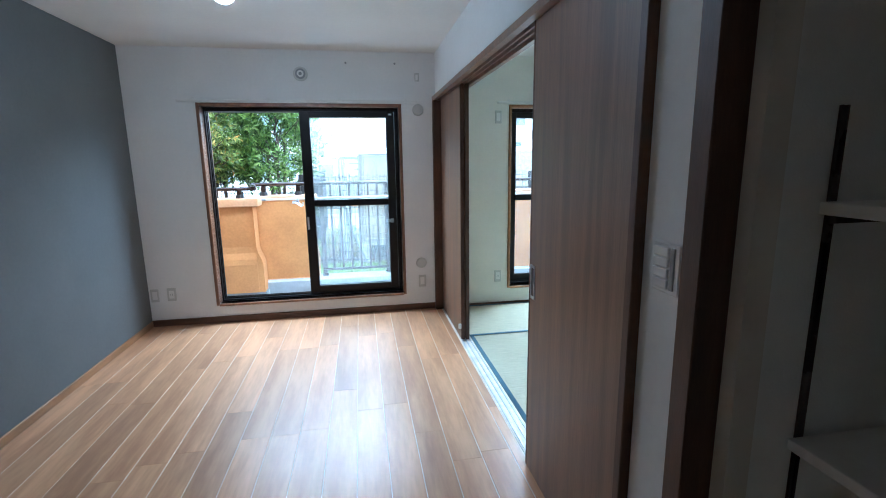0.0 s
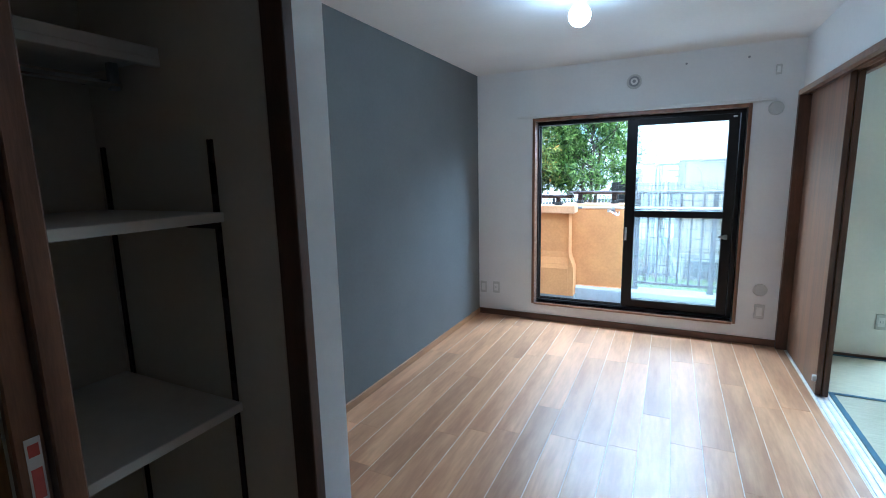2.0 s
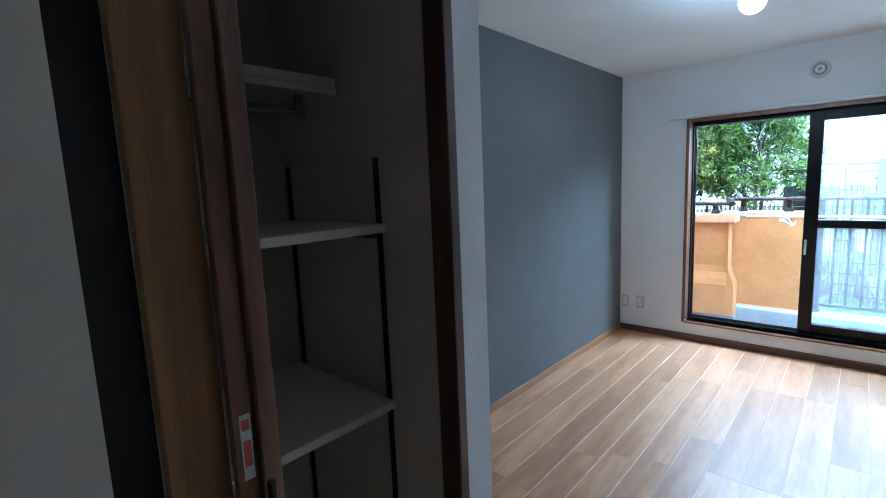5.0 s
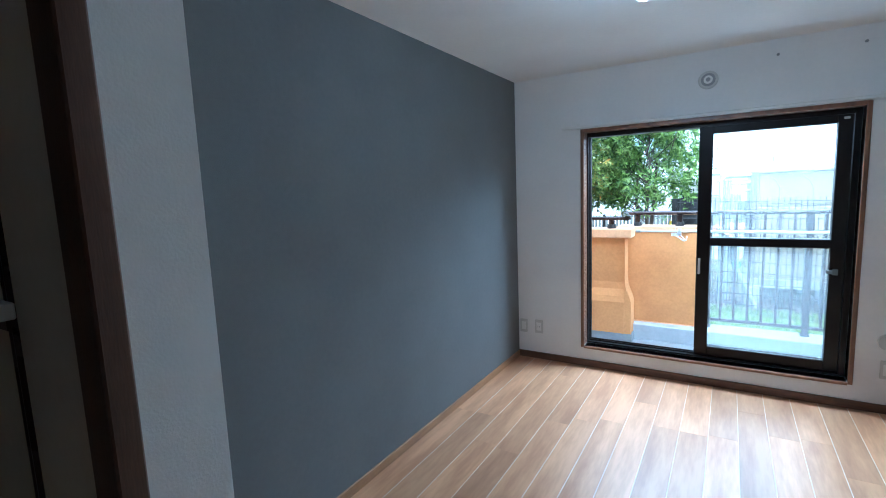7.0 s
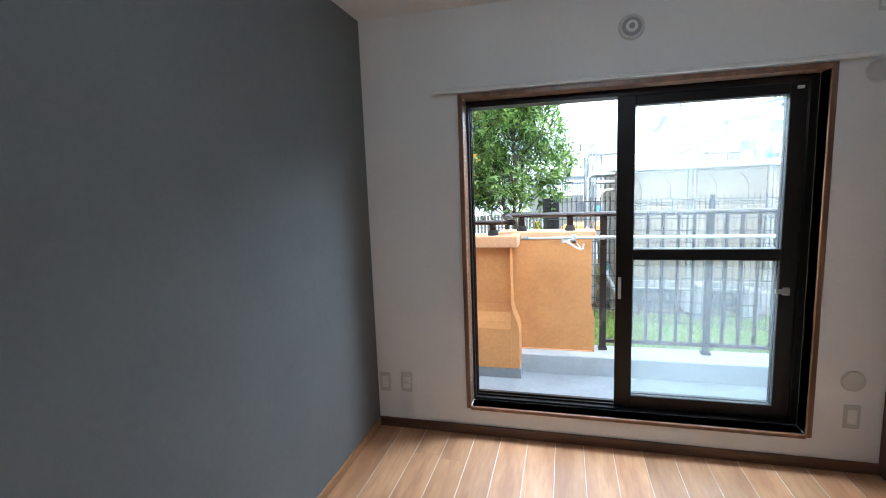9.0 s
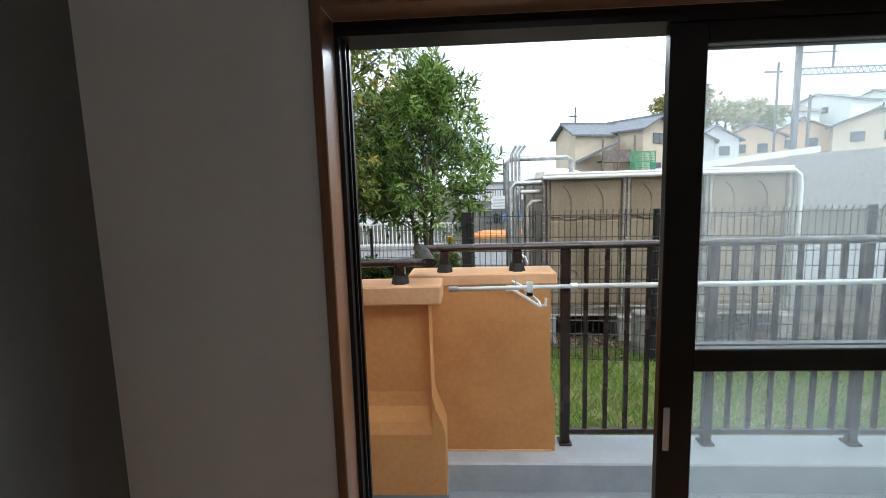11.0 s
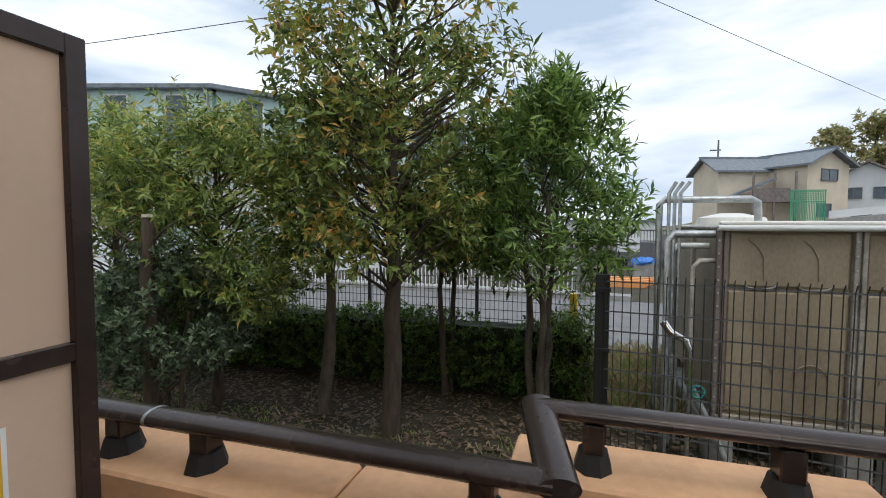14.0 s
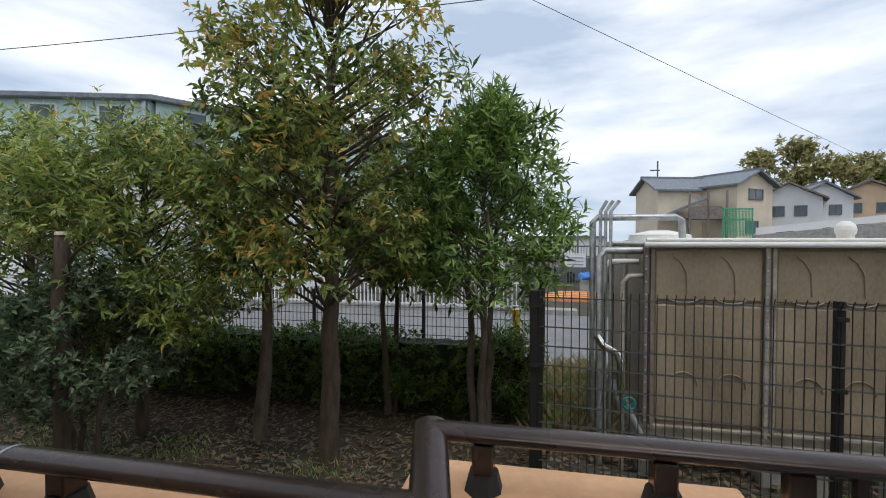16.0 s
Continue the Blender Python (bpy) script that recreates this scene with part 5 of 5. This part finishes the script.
solid("hill", bm, material("hill_scrub", (0.16, 0.15, 0.07), 0.9, vary=0.3, scale=0.2, second=(0.08, 0.09, 0.04)), "scrubby green hillside behind the houses", "hill", kind="structure")
solid("retaining_wall", prism(bmesh.new(), [(13.5, G), (60, G), (60, 5.2), (24, 3.15), (13.5, 2.0)], "y", 31, 31.5), CONCRETE, "long grey concrete wall rising along the slope", "wall", kind="structure")
gr = thing("guard_rail", (22, 31.2, 3), "pale metal guard rail on the concrete wall", "guard rail")
part("beam", prism(bmesh.new(), [(13.5, 2.45), (24, 3.6), (24, 3.2), (13.5, 2.05)], "y", 31.1, 31.15), WHITE_PAINT, gr)
hs = random.Random(9)
for i, (hx, hy, bz, wm, rm, w, tn) in enumerate(((24.0, 50, 0.8, WHITE_PAINT, ROOF_BROWN, 5, -25), (28.0, 52, 1.0, WHITE_PAINT, ROOF_TILE, 4.5, -10), (33.0, 54, 1.3, TAN_RENDER, ROOF_BROWN, 6, -20), (39.0, 55, 1.8, TAN_RENDER, ROOF_BROWN, 6, -25), (43.0, 50, 2.0, CREAM_RENDER, ROOF_TILE, 7, -30),
                                                (50.0, 52, 3.0, WHITE_PAINT, ROOF_TILE, 7, -30), (58.0, 80, 8.5, WHITE_PAINT, ROOF_TILE, 10, -70), (70.0, 84, 9.5, WHITE_PAINT, ROOF_TILE, 9, -75), (49.0, 80, 7.0, WHITE_PAINT, ROOF_BROWN, 8, -80), (82, 90, 10.5, CREAM_RENDER, ROOF_BROWN, 10, -75))):
    house((hx, hy), w, 7, 4.9, 6.3, tn, wm, rm, "small pitched-roof house on the slope", [(-w * 0.3, 3.2, 1.2, 1.0), (w * 0.08, 3.2, 1.0, 1.0), (-w * 0.2, 0.9, 1.4, 1.2)], bz)
for i, (hx, hy, hz, r, mt) in enumerate(((34.0, 70, 13.6, 1.7, LEAF_HILL), (34.6, 70, 10.4, 2.0, LEAF_HILL), (30.4, 71, 12.2, 1.8, LEAF_HILL), (38.5, 70, 10.4, 2.0, LEAF_HILL), (41.5, 71, 10.8, 1.8, LEAF_HILL), (45.5, 72, 10.0, 1.8, LEAF_OLD))):
    t = thing("hill_tree", (hx, hy, hz - 2 * r), "olive and brown tree on the hillside", "tree", "trees on the hill")
    bm = bmesh.new()
    limb(bm, (hx, hy, hz - 2.4 * r), (hx, hy, hz), 0.3, 0.1, hs, 5, 0.1, 7)
    part("trunk", bm, BARK, t)
    leaf_cloud("crown", mt, t, [(hx + hs.uniform(-r, r), hy + hs.uniform(-r, r), hz + hs.uniform(-r * 0.6, r * 0.7), r * 0.5) for _ in range(14)], 1500, 0.5, 0.1, 0.6, 70 + i)


def utility_pole(x, y, z0, z1, r, arms, label):
    p = thing("utility_pole", (x, y, z0), label, "utility pole")
    part("pole", tube(bmesh.new(), (x, y, z0), (x, y, z1), r, r * 0.75, 10), POLE_GREY, p)
    for z, w in arms:
        part("crossarm", boxes((x - w, x + w * 0.3, y - 0.06, y + 0.06, z, z + 0.12)), POLE_GREY, p)
    return p


utility_pole(12.4, 50, G, 9.6, 0.10, ((8.6, 0.7),), "thin utility pole behind the cream house")
utility_pole(5.6, 60, G, 5.0, 0.12, ((4.3, 0.7),), "far utility pole beyond the road")
utility_pole(32.0, 44, G, 9.0, 0.16, (), "concrete utility pole among the houses")
utility_pole(22.2, 33, G, 9.4, 0.10, ((8.7, 0.9),), "steel utility pole on the slope")
gan = thing("railway_gantry", (23.5, 33, G), "grey steel railway gantry with wires", "gantry")
part("mast", boxes((23.35, 23.65, 32.85, 33.15, G, 12.1)), POLE_GREY, gan)
part("mast", boxes((25.7, 25.8, 32.95, 33.05, 8.9, 11.9)), POLE_GREY, gan)
part("beam", boxes((23.5, 34, 32.96, 33.04, 8.45, 8.53)), POLE_GREY, gan)
part("beam", boxes((23.5, 34, 32.96, 33.04, 8.87, 8.95)), POLE_GREY, gan)
bm = bmesh.new()
for k in range(24):
    tube(bm, (23.6 + 0.42 * k, 33, 8.5), (23.81 + 0.42 * k, 33, 8.9), 0.028, seg=5)
    tube(bm, (23.81 + 0.42 * k, 33, 8.9), (24.02 + 0.42 * k, 33, 8.5), 0.028, seg=5)
part("lattice", bm, POLE_GREY, gan)
part("arm", boxes((23.5, 27.6, 32.97, 33.03, 10.9, 10.97)), POLE_GREY, gan)
part("arm", boxes((23.5, 26.0, 32.97, 33.03, 9.9, 9.96)), POLE_GREY, gan)
for k in range(4):
    part("insulator", boxes((24.3 + 0.6 * k, 24.38 + 0.6 * k, 32.97, 33.03, 10.6, 10.9)), POLE_GREY, gan)


def cable(p0, p1, sag, r, label):
    pts = []
    for i in range(17):
        f = i / 16
        p = Vector(p0).lerp(Vector(p1), f)
        pts.append((p.x, p.y, p.z - sag * 4 * f * (1 - f)))
    return solid("overhead_cable", sweep(bmesh.new(), pts, r, 5), POLE_GREY, label, "cable")


cable((-5.7, 4, 7.30), (25.0, 36, 5.4), 0.06, 0.008, "dark overhead cable crossing the sky")
cable((-24, 12, 7.75), (0, 12, 7.65), 0.10, 0.014, "thin overhead cable above the building")
cable((-1.9, 9.5, 9.4), (-0.5, 9.5, 4.0), 0.0, 0.010, "thin overhead cable beside the tree")

# yard beyond the road
sgn = thing("site_sign", (3.1, 22, G), "white notice board on a site fence", "sign")
part("board", boxes((2.05, 2.95, 22, 22.05, 0.45, 1.08)), WHITE_PAINT, sgn)
for k in range(3):
    part("writing", boxes((2.15, 2.85, 21.985, 22.0, 0.56 + 0.15 * k, 0.60 + 0.15 * k)), GREY_PLASTIC, sgn, "unreadable grey lines")
for px in (2.1, 2.9):
    part("post", boxes((px - 0.03, px + 0.03, 22.05, 22.1, G, 1.08)), POLE_GREY, sgn)
sf = thing("site_fence", (4, 23, G), "grey mesh fence round a yard", "fence")
bm = bmesh.new()
for k in range(60):
    box(bm, 1.0 + 0.13 * k, 1.03 + 0.13 * k, 23, 23.03, G, 1.4)
box(bm, 1.0, 8.8, 23, 23.04, 1.35, 1.42)
part("mesh", bm, POLE_GREY, sf)
tp = thing("tarpaulin_stack", (4.4, 21, G), "blue tarpaulin over stacked material", "tarpaulin")
bm = bmesh.new()
bmesh.ops.create_icosphere(bm, subdivisions=3, radius=1, matrix=Matrix.Translation((3.0, 21, 0.10)) @ Matrix.Diagonal((0.48, 0.4, 0.20, 1)))
for v in bm.verts:
    v.co += Vector((0.05, 0, 0.16)) * noise.noise(v.co * 4)
part("sheet", bm, BLUE_SHEET, tp)
part("stack", one_box(2.62, 3.38, 20.7, 21.3, G, 0.12, 0.02), CONCRETE, tp, "grey stacked blocks")
for k in range(6):
    solid("timber_stack", boxes((1.0 + 0.10 * k, 2.7 + 0.1 * k, 17.5 + 0.28 * k, 17.72 + 0.28 * k, G, G + 0.18 + 0.04 * (k % 2)), bevel=0.01), ORANGE_WOOD, "orange timber boards stacked in the yard", "timber", "timber boards")
car = thing("parked_car", (3.2, 26, G), "small dark parked car in the yard", "car")
part("body", prism(bmesh.new(), [(1.8, -0.3), (5.2, -0.3), (5.2, 0.25), (4.6, 0.3), (4.1, 0.75), (2.6, 0.78), (2.1, 0.3), (1.8, 0.25)], "y", 25.5, 27), POLE_GREY, car)
for wx in (2.5, 4.6):
    part("wheel", tube(bmesh.new(), (wx, 25.45, -0.27), (wx, 25.65, -0.27), 0.28, 0.28, 18), RUBBER, car)
fb = thing("far_building", (6, 70, G), "low pale buildings far beyond the yard", "building")
part("wall", boxes((-2, 10, 70, 76, G, 2.0)), WHITE_PAINT, fb)
part("roof", boxes((-2.3, 10.3, 69.7, 76.3, 2.0, 2.3)), ROOF_TILE, fb)

# ---- floor planks, laid lengthwise, last ----
PW = 0.1525
pr = random.Random(2)
plank_meshes = {}
for row in range(18):
    x0 = row * PW
    x1 = min(x0 + PW, ROOM_W + 0.028)
    if x1 - x0 < 0.02:
        continue
    y = -0.002
    left = pr.uniform(0.2, 1.2)
    y_end = SOUTH if x0 > 0.90 else -3.41
    while y > y_end + 0.01:
        ln = min(left, y - y_end)
        key = (round(x1 - x0, 3), round(ln, 2))
        if key not in plank_meshes:
            plank_meshes[key] = mesh_of("plank", box(bmesh.new(), 0.0017, key[0] - 0.0017, -ln + 0.0003, -0.0003, -0.0022, 0.0, 0.0004), PLANK)
        piece("plank", plank_meshes[key], floor_base, (x0, y, 0))
        y -= ln
        left = 1.21
